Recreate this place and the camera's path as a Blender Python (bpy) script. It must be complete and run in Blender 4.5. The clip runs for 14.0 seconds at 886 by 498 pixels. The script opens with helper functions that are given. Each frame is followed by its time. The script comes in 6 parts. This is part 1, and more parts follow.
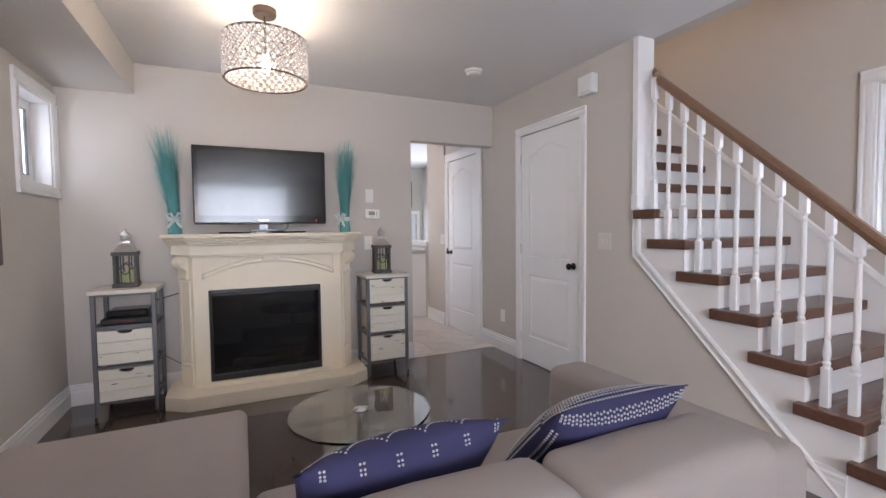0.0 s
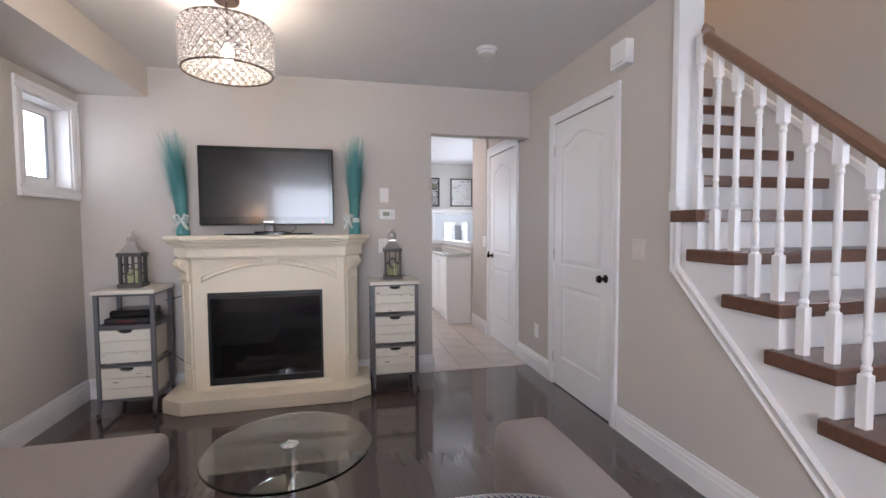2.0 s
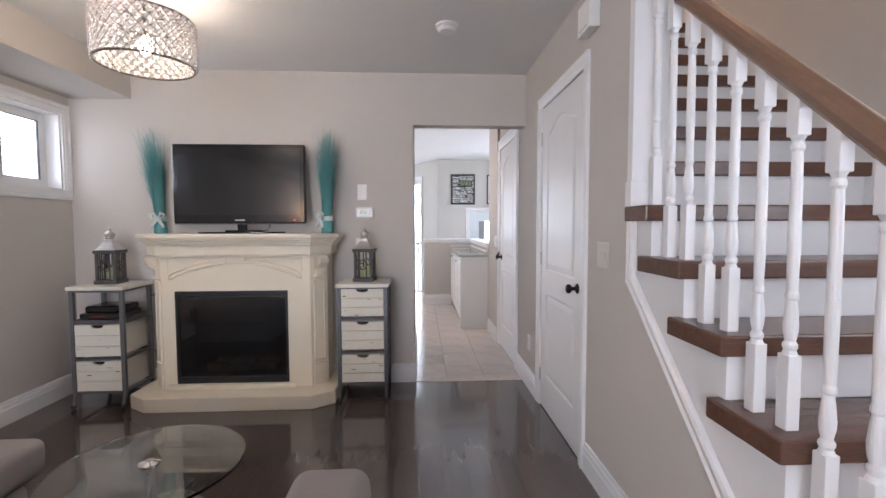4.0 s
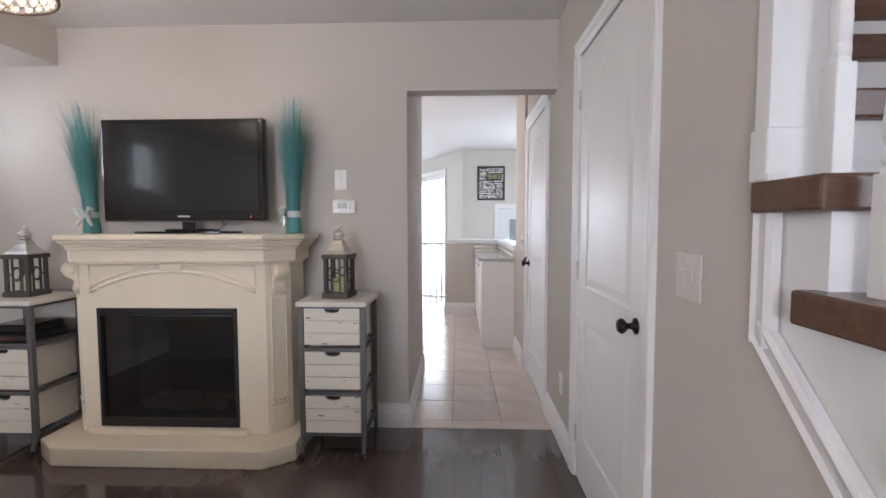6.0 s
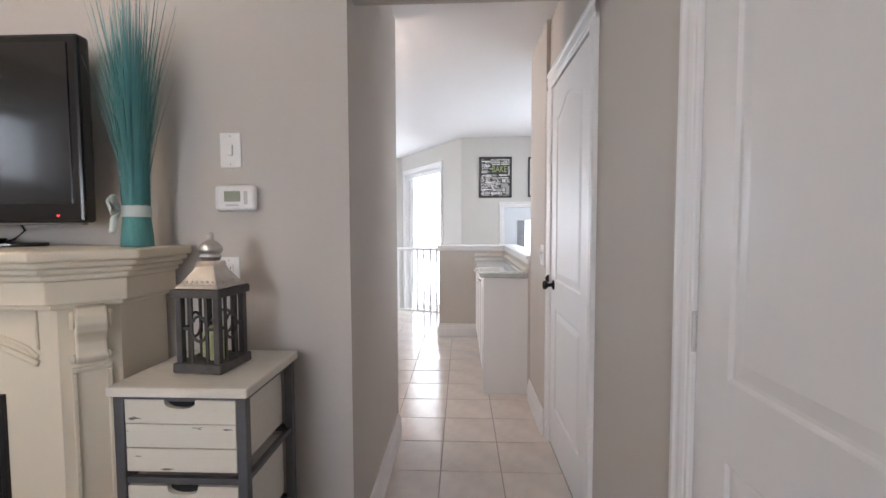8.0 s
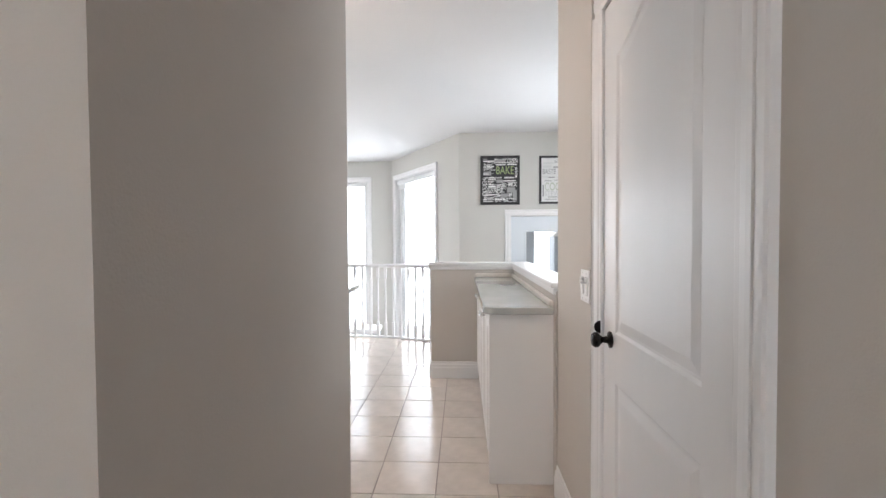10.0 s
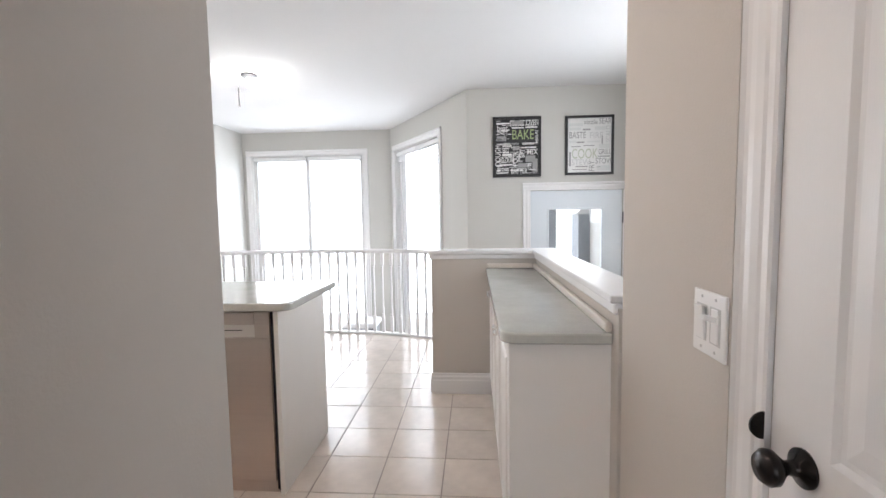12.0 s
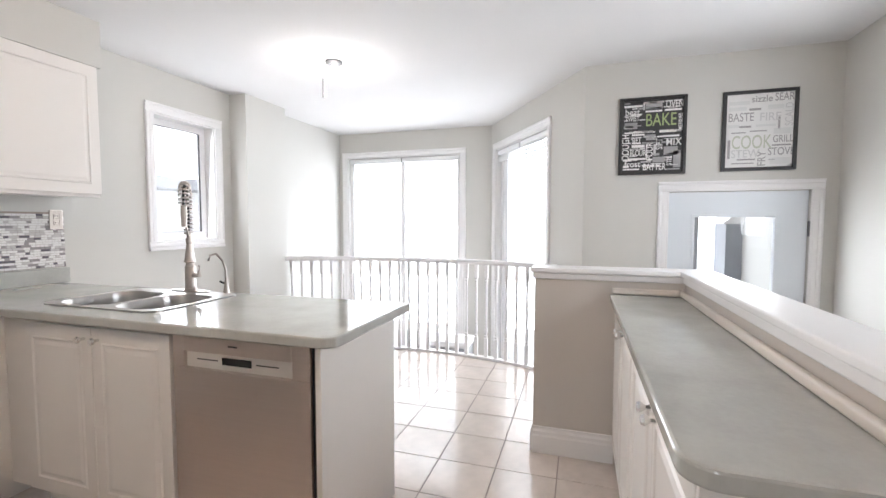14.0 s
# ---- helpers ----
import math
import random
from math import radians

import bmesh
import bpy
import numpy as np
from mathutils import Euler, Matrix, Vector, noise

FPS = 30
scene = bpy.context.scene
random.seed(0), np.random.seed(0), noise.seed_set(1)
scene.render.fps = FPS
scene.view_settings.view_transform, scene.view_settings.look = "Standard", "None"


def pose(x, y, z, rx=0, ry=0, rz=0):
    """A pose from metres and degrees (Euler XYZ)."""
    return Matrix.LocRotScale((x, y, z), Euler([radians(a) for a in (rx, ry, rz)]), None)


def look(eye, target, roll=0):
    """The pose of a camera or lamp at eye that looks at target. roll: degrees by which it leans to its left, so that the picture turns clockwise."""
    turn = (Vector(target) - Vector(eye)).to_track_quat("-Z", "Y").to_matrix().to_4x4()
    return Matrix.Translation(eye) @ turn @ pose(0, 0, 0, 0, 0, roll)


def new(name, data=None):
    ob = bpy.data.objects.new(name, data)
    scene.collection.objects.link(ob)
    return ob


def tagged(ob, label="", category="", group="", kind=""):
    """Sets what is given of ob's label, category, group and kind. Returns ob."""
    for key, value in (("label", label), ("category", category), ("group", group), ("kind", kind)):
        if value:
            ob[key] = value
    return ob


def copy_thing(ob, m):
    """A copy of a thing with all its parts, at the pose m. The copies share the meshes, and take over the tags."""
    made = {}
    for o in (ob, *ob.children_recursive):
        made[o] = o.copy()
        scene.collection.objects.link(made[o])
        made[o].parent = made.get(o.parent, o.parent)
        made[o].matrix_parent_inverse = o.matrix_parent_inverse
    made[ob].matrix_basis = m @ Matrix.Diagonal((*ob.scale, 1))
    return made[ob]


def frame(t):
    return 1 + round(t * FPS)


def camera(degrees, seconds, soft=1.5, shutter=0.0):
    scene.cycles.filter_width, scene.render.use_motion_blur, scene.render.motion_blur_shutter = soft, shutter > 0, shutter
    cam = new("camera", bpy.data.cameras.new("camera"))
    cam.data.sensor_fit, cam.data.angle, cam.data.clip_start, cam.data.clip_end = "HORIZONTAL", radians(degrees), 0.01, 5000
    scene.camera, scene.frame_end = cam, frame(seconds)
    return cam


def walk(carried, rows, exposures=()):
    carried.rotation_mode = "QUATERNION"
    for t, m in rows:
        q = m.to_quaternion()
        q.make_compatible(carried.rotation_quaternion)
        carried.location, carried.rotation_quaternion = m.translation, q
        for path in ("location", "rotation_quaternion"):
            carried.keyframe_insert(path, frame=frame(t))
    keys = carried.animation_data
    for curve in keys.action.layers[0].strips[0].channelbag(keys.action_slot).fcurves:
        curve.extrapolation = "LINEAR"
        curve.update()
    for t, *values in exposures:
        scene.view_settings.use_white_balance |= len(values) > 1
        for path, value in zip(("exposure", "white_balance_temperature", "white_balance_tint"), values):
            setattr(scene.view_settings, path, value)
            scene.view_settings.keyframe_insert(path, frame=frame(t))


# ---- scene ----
cam = camera(90.8, 14.0)
PATH = [
    (0, (-0.07, 0.362, 1.226), (0.768, 2.176, 1.13), -0.6),
    (0.5, (0.103, 0.416, 1.232), (0.875, 2.258, 1.136), -0.6),
    (1, (0.281, 0.476, 1.241), (0.958, 2.355, 1.142), -0.5),
    (1.5, (0.448, 0.518, 1.252), (1.024, 2.43, 1.15), -0.4),
    (2, (0.646, 0.541, 1.256), (1.09, 2.488, 1.154), -0.3),
    (2.5, (0.867, 0.554, 1.259), (1.185, 2.526, 1.157), -0.2),
    (3, (1.095, 0.573, 1.258), (1.324, 2.557, 1.157), -0.1),
    (3.5, (1.288, 0.626, 1.259), (1.45, 2.617, 1.154), -0.1),
    (6, (1.69, 1.575, 1.253), (1.62, 3.571, 1.139), -0.1),
    (6.5, (1.723, 1.853, 1.258), (1.624, 3.847, 1.148), 0.0),
    (7, (1.753, 2.151, 1.262), (1.656, 4.146, 1.153), 0.1),
    (7.5, (1.756, 2.456, 1.268), (1.667, 4.451, 1.157), 0.1),
    (8, (1.76, 2.742, 1.263), (1.676, 4.738, 1.156), -0.2),
    (10.5, (1.795, 3.956, 1.27), (1.705, 5.954, 1.224), -0.4),
    (11, (1.798, 4.16, 1.275), (1.661, 6.155, 1.21), -0.5),
    (11.5, (1.789, 4.375, 1.275), (1.639, 6.367, 1.174), -0.5),
    (12, (1.816, 4.568, 1.291), (1.674, 6.557, 1.138), -0.9),
    (12.5, (1.815, 4.747, 1.288), (1.646, 6.734, 1.131), -0.7),
    (13, (1.774, 4.911, 1.287), (1.553, 6.895, 1.153), -0.0),
    (13.5, (1.756, 5.083, 1.281), (1.388, 7.045, 1.162), 0.2),
    (14, (1.739, 5.218, 1.283), (1.143, 7.124, 1.165), 0.1),
]
EXPOSURES = [(0, 0.23, 5890, 15), (3.5, 0.23, 5890, 15), (6, 0.20, 5960, 14), (8, 0.22, 6080, 13), (10.5, 0.17, 6200, 10), (12, 0.10, 6220, 11), (13, 0.08, 6260, 12), (14, 0.13, 6300, 12)]
walk(cam, [(t, look(eye, target, roll)) for t, eye, target, roll in PATH], EXPOSURES)

# ---- daylight and lamps ----
SUN_EL, SUN_AZ = 50.0, 200.0
world = bpy.data.worlds.new("sky")
scene.world = world
world.use_nodes = True
sky = world.node_tree.nodes.new("ShaderNodeTexSky")
sky.sky_type, sky.sun_disc = "NISHITA", False
sky.sun_elevation, sky.sun_rotation = radians(SUN_EL), radians(SUN_AZ)
world.node_tree.links.new(sky.outputs[0], world.node_tree.nodes["Background"].inputs[0])
world.node_tree.nodes["Background"].inputs[1].default_value = 0.15


def area_light(name, m, sx, sy, watts, colour):
    """A rectangular lamp in a window's opening; it shines along its own -z."""
    d = bpy.data.lights.new(name, "AREA")
    d.shape, d.size, d.size_y, d.energy, d.color = "RECTANGLE", sx, sy, watts, colour
    ob = new(name, d)
    ob.matrix_world = m
    return ob


def bulb_light(name, p, watts, radius, colour):
    d = bpy.data.lights.new(name, "POINT")
    d.energy, d.shadow_soft_size, d.color = watts, radius, colour
    ob = new(name, d)
    ob.location = p
    return ob


DAY = (0.93, 0.97, 1.0)
WARM = (1.0, 0.76, 0.5)
area_light("front_window_light", look((0.0, -3.12, 1.55), (0.0, 0, 1.4)), 1.8, 1.3, 98, DAY)
area_light("stair_window_light", look((3.36, 1.1, 1.6), (0, 1.1, 1.4)), 0.9, 0.9, 6, DAY)
area_light("side_window_light", look((-1.35, 3.9, 1.8), (0, 3.9, 1.7)), 0.42, 0.5, 3.6, DAY)
area_light("high_window_light", look((-1.35, 2.5, 1.8), (0, 2.5, 1.7)), 0.42, 0.5, 1.8, DAY)
area_light("nook_window_light", look((-0.44, 10.36, 1.0), (-0.44, 5, 0.9)), 1.5, 2.2, 24, DAY)
area_light("bay_window_light", look((1.14, 9.72, 1.0), (-1.0, 8.4, 0.9)), 1.1, 2.2, 16, DAY)
area_light("sink_window_light", look((-1.38, 8.04, 1.6), (0, 8.04, 1.5)), 0.5, 0.85, 6, DAY)
area_light("stairwell_window_light", look((3.36, 7.2, 1.62), (0, 7.2, 1.5)), 0.72, 0.9, 17, DAY)
area_light("door_glass_light", look((2.76, 8.66, 1.0), (2.76, 6, 0.9)), 0.45, 0.6, 9, DAY)
bulb_light("pendant_bulb_light", (0.085, 3.015, 2.15), 9, 0.035, WARM)
bulb_light("kitchen_bulb_light", (0.03, 8.05, 2.30), 9, 0.05, (1.0, 0.95, 0.88))
# unseen lamp, assumed from the warm cast on passage wall and cabinet fronts
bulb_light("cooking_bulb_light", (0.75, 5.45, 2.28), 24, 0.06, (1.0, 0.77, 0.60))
bulb_light("hall_bulb_light", (2.95, 3.2, 4.5), 46, 0.06, (1.0, 0.74, 0.48))
bulb_light("floor_lamp_light", (-1.0, -1.93, 1.58), 7, 0.05, WARM)


# ---- materials ----
def material(name, colour, rough=0.6, metal=0.0, vary=0.06, scale=6.0, bump=0.0, grain=0.0, grain_scale=60.0, stretch=(1, 1, 1), spec=0.5, coat=0.0, objectwise=0.0):
    m = bpy.data.materials.new(name)
    m.use_nodes = True
    nt = m.node_tree
    b = nt.nodes["Principled BSDF"]
    b.inputs["Roughness"].default_value = rough
    b.inputs["Metallic"].default_value = metal
    b.inputs["Specular IOR Level"].default_value = spec
    b.inputs["Coat Weight"].default_value = coat
    b.inputs["Coat Roughness"].default_value = 0.05
    tc = nt.nodes.new("ShaderNodeTexCoord")
    mp = nt.nodes.new("ShaderNodeMapping")
    mp.inputs["Scale"].default_value = stretch
    nt.links.new(tc.outputs["Object"], mp.inputs[0])
    n1 = nt.nodes.new("ShaderNodeTexNoise")
    n1.inputs["Scale"].default_value, n1.inputs["Detail"].default_value = scale, 5
    n2 = nt.nodes.new("ShaderNodeTexNoise")
    n2.inputs["Scale"].default_value, n2.inputs["Detail"].default_value = grain_scale, 4
    for n in (n1, n2):
        nt.links.new(mp.outputs[0], n.inputs["Vector"])
    hsv = nt.nodes.new("ShaderNodeHueSaturation")
    hsv.inputs["Color"].default_value = (*colour, 1)
    add = nt.nodes.new("ShaderNodeMath")
    add.operation = "MULTIPLY_ADD"
    add.inputs[1].default_value, add.inputs[2].default_value = vary * 2, 1 - vary
    nt.links.new(n1.outputs["Fac"], add.inputs[0])
    add2 = nt.nodes.new("ShaderNodeMath")
    add2.operation = "MULTIPLY_ADD"
    add2.inputs[1].default_value = grain * 2
    nt.links.new(n2.outputs["Fac"], add2.inputs[0])
    nt.links.new(add.outputs[0], add2.inputs[2])
    add3 = nt.nodes.new("ShaderNodeMath")
    add3.operation = "ADD"
    add3.inputs[1].default_value = -grain
    nt.links.new(add2.outputs[0], add3.inputs[0])
    last = add3
    if objectwise:
        info = nt.nodes.new("ShaderNodeObjectInfo")
        mul = nt.nodes.new("ShaderNodeMath")
        mul.operation = "MULTIPLY_ADD"
        mul.inputs[1].default_value = objectwise
        nt.links.new(info.outputs["Random"], mul.inputs[0])
        nt.links.new(add3.outputs[0], mul.inputs[2])
        last = mul
    nt.links.new(last.outputs[0], hsv.inputs["Value"])
    nt.links.new(hsv.outputs[0], b.inputs["Base Color"])
    if bump:
        bp = nt.nodes.new("ShaderNodeBump")
        bp.inputs["Strength"].default_value, bp.inputs["Distance"].default_value = bump, 0.002
        nt.links.new(n2.outputs["Fac"], bp.inputs["Height"])
        nt.links.new(bp.outputs[0], b.inputs["Normal"])
    return m


def glow(name, colour, strength):
    m = bpy.data.materials.new(name)
    m.use_nodes = True
    b = m.node_tree.nodes["Principled BSDF"]
    b.inputs["Base Color"].default_value = (*colour, 1)
    b.inputs["Emission Color"].default_value = (*colour, 1)
    b.inputs["Emission Strength"].default_value = strength
    return m


def glass(name, rough=0.0, tint=(1, 1, 1), ior=1.45):
    m = bpy.data.materials.new(name)
    m.use_nodes = True
    b = m.node_tree.nodes["Principled BSDF"]
    b.inputs["Base Color"].default_value = (*tint, 1)
    b.inputs["Roughness"].default_value = rough
    b.inputs["Transmission Weight"].default_value = 1
    b.inputs["IOR"].default_value = ior
    return m


WALL = material("greige_wall_paint", (0.56, 0.52, 0.48), 0.75, vary=0.03, scale=2, bump=0.25, grain_scale=220, grain=0.01)
KWALL = material("pale_grey_wall_paint", (0.58, 0.57, 0.54), 0.7, vary=0.03, scale=2, bump=0.25, grain_scale=220, grain=0.01)
CEIL = material("ceiling_paint", (0.76, 0.75, 0.75), 0.85, vary=0.02, scale=3, bump=0.4, grain_scale=160, grain=0.015)
TRIM = material("white_trim_paint", (0.80, 0.79, 0.79), 0.35, vary=0.02, scale=5, bump=0.05, grain_scale=90)
DOORP = material("white_door_paint", (0.79, 0.78, 0.78), 0.36, spec=0.42, vary=0.02, scale=5, bump=0.08, grain_scale=120, stretch=(4, 4, 0.6))
DARKWOOD = material("dark_floor_wood", (0.082, 0.060, 0.053), 0.11, vary=0.15, scale=3, grain=0.10, grain_scale=40, stretch=(8, 0.7, 1), bump=0.012, objectwise=0.08, spec=0.9, coat=0.35)
TREADWOOD = material("stained_tread_wood", (0.125, 0.062, 0.042), 0.27, vary=0.3, scale=5, grain=0.35, grain_scale=50, stretch=(0.8, 9, 9), bump=0.08)
RAILWOOD = material("handrail_wood", (0.22, 0.125, 0.078), 0.33, vary=0.15, scale=5, grain=0.18, grain_scale=40, stretch=(9, 0.8, 9), bump=0.06)
TILE = material("beige_ceramic_tile", (0.635, 0.565, 0.51), 0.16, vary=0.22, scale=6, grain=0.08, grain_scale=22, bump=0.10, objectwise=0.10)
GROUT = material("grout", (0.34, 0.29, 0.26), 0.9, vary=0.1, scale=20, bump=0.3)
CREAM = material("cream_mantel_paint", (0.80, 0.72, 0.58), 0.42, vary=0.03, scale=4, bump=0.05)
BLACK = material("black_gloss", (0.012, 0.012, 0.013), 0.12, vary=0.05)
BLACKM = material("black_satin", (0.014, 0.014, 0.015), 0.38, vary=0.1)
SOFA = material("taupe_sofa_fabric", (0.35, 0.31, 0.295), 0.9, vary=0.06, scale=4, grain=0.10, grain_scale=500, bump=0.35, spec=0.2)
STEEL = material("grey_painted_steel", (0.16, 0.16, 0.17), 0.42, metal=0.6, vary=0.15, scale=30, bump=0.1)
COUNTER = material("grey_laminate", (0.45, 0.455, 0.43), 0.06, spec=0.7, vary=0.2, scale=7, grain=0.06, grain_scale=70)
CAB = material("white_cabinet", (0.78, 0.75, 0.72), 0.35, vary=0.02, scale=3, bump=0.05)
# brownish tint holds the warm light that the dishwasher's steel reflects
STAINLESS = material("warm_lit_stainless", (0.58, 0.50, 0.455), 0.3, metal=0.95, vary=0.05, scale=3, grain=0.04, grain_scale=60, stretch=(0.4, 1, 30))
GLASS = glass("clear_glass")
GASKET = material("grey_rubber_gasket", (0.10, 0.10, 0.10), 0.7)
OUT = glow("overcast_daylight", (0.95, 0.98, 1.0), 2.8)


# ---- helpers for meshes ----
def part(name, bm, mat, parent=None, label="", smooth=False):
    """Links a bmesh as one mesh object under a thing or a part."""
    me = bpy.data.meshes.new(name)
    bm.to_mesh(me)
    bm.free()
    for m in (mat if isinstance(mat, (list, tuple)) else (mat,)):
        me.materials.append(m)
    if smooth:
        for p in me.polygons:
            p.use_smooth = True
    ob = new(name, me)
    if parent:
        ob.parent = parent
    if label:
        ob["label"] = label
    return ob


def thing(name, at, label, category, group="", rz=0.0, kind=""):
    ob = new(name)
    ob.empty_display_size = 0.1
    ob.matrix_world = pose(*at, 0, 0, rz)
    return tagged(ob, label, category, group, kind)


def bx(x0, x1, y0, y1, z0, z1, bevel=0.0, bm=None, seg=2):
    own = bmesh.new()
    bmesh.ops.create_cube(own, size=1)
    for v in own.verts:
        v.co = ((x0 + x1) / 2 + v.co.x * (x1 - x0), (y0 + y1) / 2 + v.co.y * (y1 - y0), (z0 + z1) / 2 + v.co.z * (z1 - z0))
    if bevel:
        bmesh.ops.bevel(own, geom=own.edges[:], offset=bevel, segments=seg, profile=0.5, affect="EDGES")
    return merge(bm, own)


def merge(bm, own):
    if bm is None:
        return own
    me = bpy.data.meshes.new("tmp")
    own.to_mesh(me)
    own.free()
    bm.from_mesh(me)
    bpy.data.meshes.remove(me)
    return bm


def prism(pts, z0, z1, bevel=0.0, bm=None, m=None, seg=2):
    """A flat outline (x, y) drawn up from z0 to z1; m turns it afterwards."""
    own = bmesh.new()
    lo = [own.verts.new((x, y, z0)) for x, y in pts]
    hi = [own.verts.new((x, y, z1)) for x, y in pts]
    own.faces.new(lo[::-1])
    own.faces.new(hi)
    for i in range(len(pts)):
        j = (i + 1) % len(pts)
        own.faces.new((lo[i], lo[j], hi[j], hi[i]))
    bmesh.ops.recalc_face_normals(own, faces=own.faces[:])
    if bevel:
        bmesh.ops.bevel(own, geom=own.edges[:], offset=bevel, segments=seg, profile=0.5, affect="EDGES")
    if m is not None:
        own.transform(m)
    return merge(bm, own)


def lathe(profile, n=24, bm=None, m=None):
    """A profile of (radius, z) turned about z."""
    own = bmesh.new()
    rings = []
    for r, z in profile:
        rings.append([own.verts.new((r * math.cos(2 * math.pi * k / n), r * math.sin(2 * math.pi * k / n), z)) for k in range(n)])
    for a, b in zip(rings, rings[1:]):
        for k in range(n):
            own.faces.new((a[k], a[(k + 1) % n], b[(k + 1) % n], b[k]))
    if profile[0][0] > 1e-5:
        own.faces.new(rings[0][::-1])
    if profile[-1][0] > 1e-5:
        own.faces.new(rings[-1])
    bmesh.ops.remove_doubles(own, verts=own.verts[:], dist=1e-6)
    bmesh.ops.recalc_face_normals(own, faces=own.faces[:])
    if m is not None:
        own.transform(m)
    return merge(bm, own)


def tube(points, r, n=10, bm=None, closed=False):
    """A round bar along points."""
    own = bmesh.new()
    pts = [Vector(p) for p in points]
    rings = []
    for i, p in enumerate(pts):
        a = pts[i - 1] if i or closed else pts[0]
        b = pts[(i + 1) % len(pts)] if i + 1 < len(pts) or closed else pts[-1]
        d = (b - a).normalized()
        u = d.cross(Vector((0, 0, 1)) if abs(d.z) < 0.95 else Vector((1, 0, 0))).normalized()
        w = d.cross(u)
        rad = r[i] if isinstance(r, (list, tuple)) else r
        rings.append([own.verts.new(p + rad * (math.cos(2 * math.pi * k / n) * u + math.sin(2 * math.pi * k / n) * w)) for k in range(n)])
    pairs = list(zip(rings, rings[1:])) + ([(rings[-1], rings[0])] if closed else [])
    for a, b in pairs:
        for k in range(n):
            own.faces.new((a[k], a[(k + 1) % n], b[(k + 1) % n], b[k]))
    if not closed:
        own.faces.new(rings[0])
        own.faces.new(rings[-1])
    bmesh.ops.recalc_face_normals(own, faces=own.faces[:])
    return merge(bm, own)


def wall(name, axis, at, depth, u0, u1, z0, z1, openings=(), mat=None, m=None):
    """A wall along x or y: its near face at `at`, `depth` thick (signed), with openings (ua, ub, za, zb)."""
    bm = bmesh.new()

    def add(a, b, c, d):
        if b - a > 1e-4 and d - c > 1e-4:
            lo, hi = sorted((at, at + depth))
            if axis == "x":
                bx(a, b, lo, hi, c, d, bm=bm)
            else:
                bx(lo, hi, a, b, c, d, bm=bm)

    u = u0
    for ua, ub, za, zb in sorted(openings):
        add(u, ua, z0, z1)
        add(ua, ub, z0, za)
        add(ua, ub, zb, z1)
        u = ub
    add(u, u1, z0, z1)
    if m is not None:
        bm.transform(m)
    ob = part(name, bm, mat or WALL)
    return tagged(ob, kind="structure")


def structure(name, bm, mat):
    return tagged(part(name, bm, mat), kind="structure")


# ---- the house's shell ----
H = 2.44
XL, XR, XE, YF, YB = -1.20, 2.275, 3.33, 4.205, -3.2
KX, YN, YP = -1.32, 10.40, 8.68
LOW = -0.50


def GY(x):
    """The bowed line of the guard rail."""
    return 9.0 + 0.30 * (1 - ((x - 0.21) / 1.36) ** 2)


structure("floor", bx(XL - 0.15, XE + 0.12, YB - 0.15, YF + 0.02, -0.12, -0.003), DARKWOOD)
structure("kitchen_floor", prism([(KX - 0.15, YF + 0.025), (2.42, YF + 0.025), (2.42, 7.78), (1.62, 7.78), (1.62, 8.9)] + [(x, GY(x) + 0.05) for x in (1.55, 1.2, 0.8, 0.4, 0.0, -0.4, -0.8, -1.16)] + [(KX - 0.15, 9.06)], -0.12, -0.004), GROUT)
structure("lower_floor", bx(KX - 0.15, XE + 0.12, 5.7, YN + 0.3, LOW - 0.1, LOW), TILE)
structure("ceiling", bx(XL - 0.15, 2.40, YB - 0.15, YF + 0.115, H, H + 0.12), CEIL)
structure("kitchen_ceiling", bx(KX - 0.15, XE + 0.12, YF + 0.12, YN + 0.2, H, H + 0.12), CEIL)
structure("upper_ceiling", bx(2.3, XE + 0.12, YB - 0.15, YF + 0.1, 4.9, 5.0), CEIL)
wall("wall_west", "y", XL, -0.15, YB, YF, 0, H, [(3.655, 4.13, 1.522, 2.083), (2.26, 2.735, 1.522, 2.083)])
wall("wall_south", "x", YB, -0.15, XL - 0.15, XE + 0.12, 0, 4.9, [(-0.9, 0.9, 0.9, 2.2)])
wall("wall_east", "y", XE, 0.12, YB, 5.82, LOW - 0.1, 4.9, [(0.66, 1.64, 1.15, 2.05)])
wall("wall_stairwell_east", "y", XE, 0.12, 5.82, YN, LOW - 0.1, 4.9, [(6.80, 7.61, 1.13, 2.095)], mat=KWALL)
wall("wall_fireplace", "x", YF, 0.115, XL - 0.15, XR, 0, H, [(1.384, XR, 0, 2.042)])
wall("wall_corridor_west", "y", 1.384, -0.115, YF + 0.115, 5.282, 0, H, mat=WALL)
wall("wall_kitchen_south", "x", 5.282, -0.115, KX - 0.15, 1.269, 0, H, mat=KWALL)
wall("wall_passage", "y", 2.252, 0.14, 5.335, 5.875, 0, H)
wall("wall_closet", "y", XR, 0.125, 2.43, 5.335, 0, H, [(2.95, 3.71, 0, 2.05), (4.53, 5.26, 0, 2.035)])
wall("wall_stair_upper", "y", 2.40, 0.1, YB, YF, H, 4.9)
wall("wall_closet_back", "x", 4.21, 0.1, 2.40, XE, 0, 4.9)
wall("wall_landing_south", "x", 5.875, -0.1, 2.40, XE, LOW, H, mat=KWALL)
wall("wall_kitchen_west", "y", KX, -0.15, 5.26, YN, LOW, H, [(7.735, 8.31, 1.14, 2.11)], mat=KWALL)
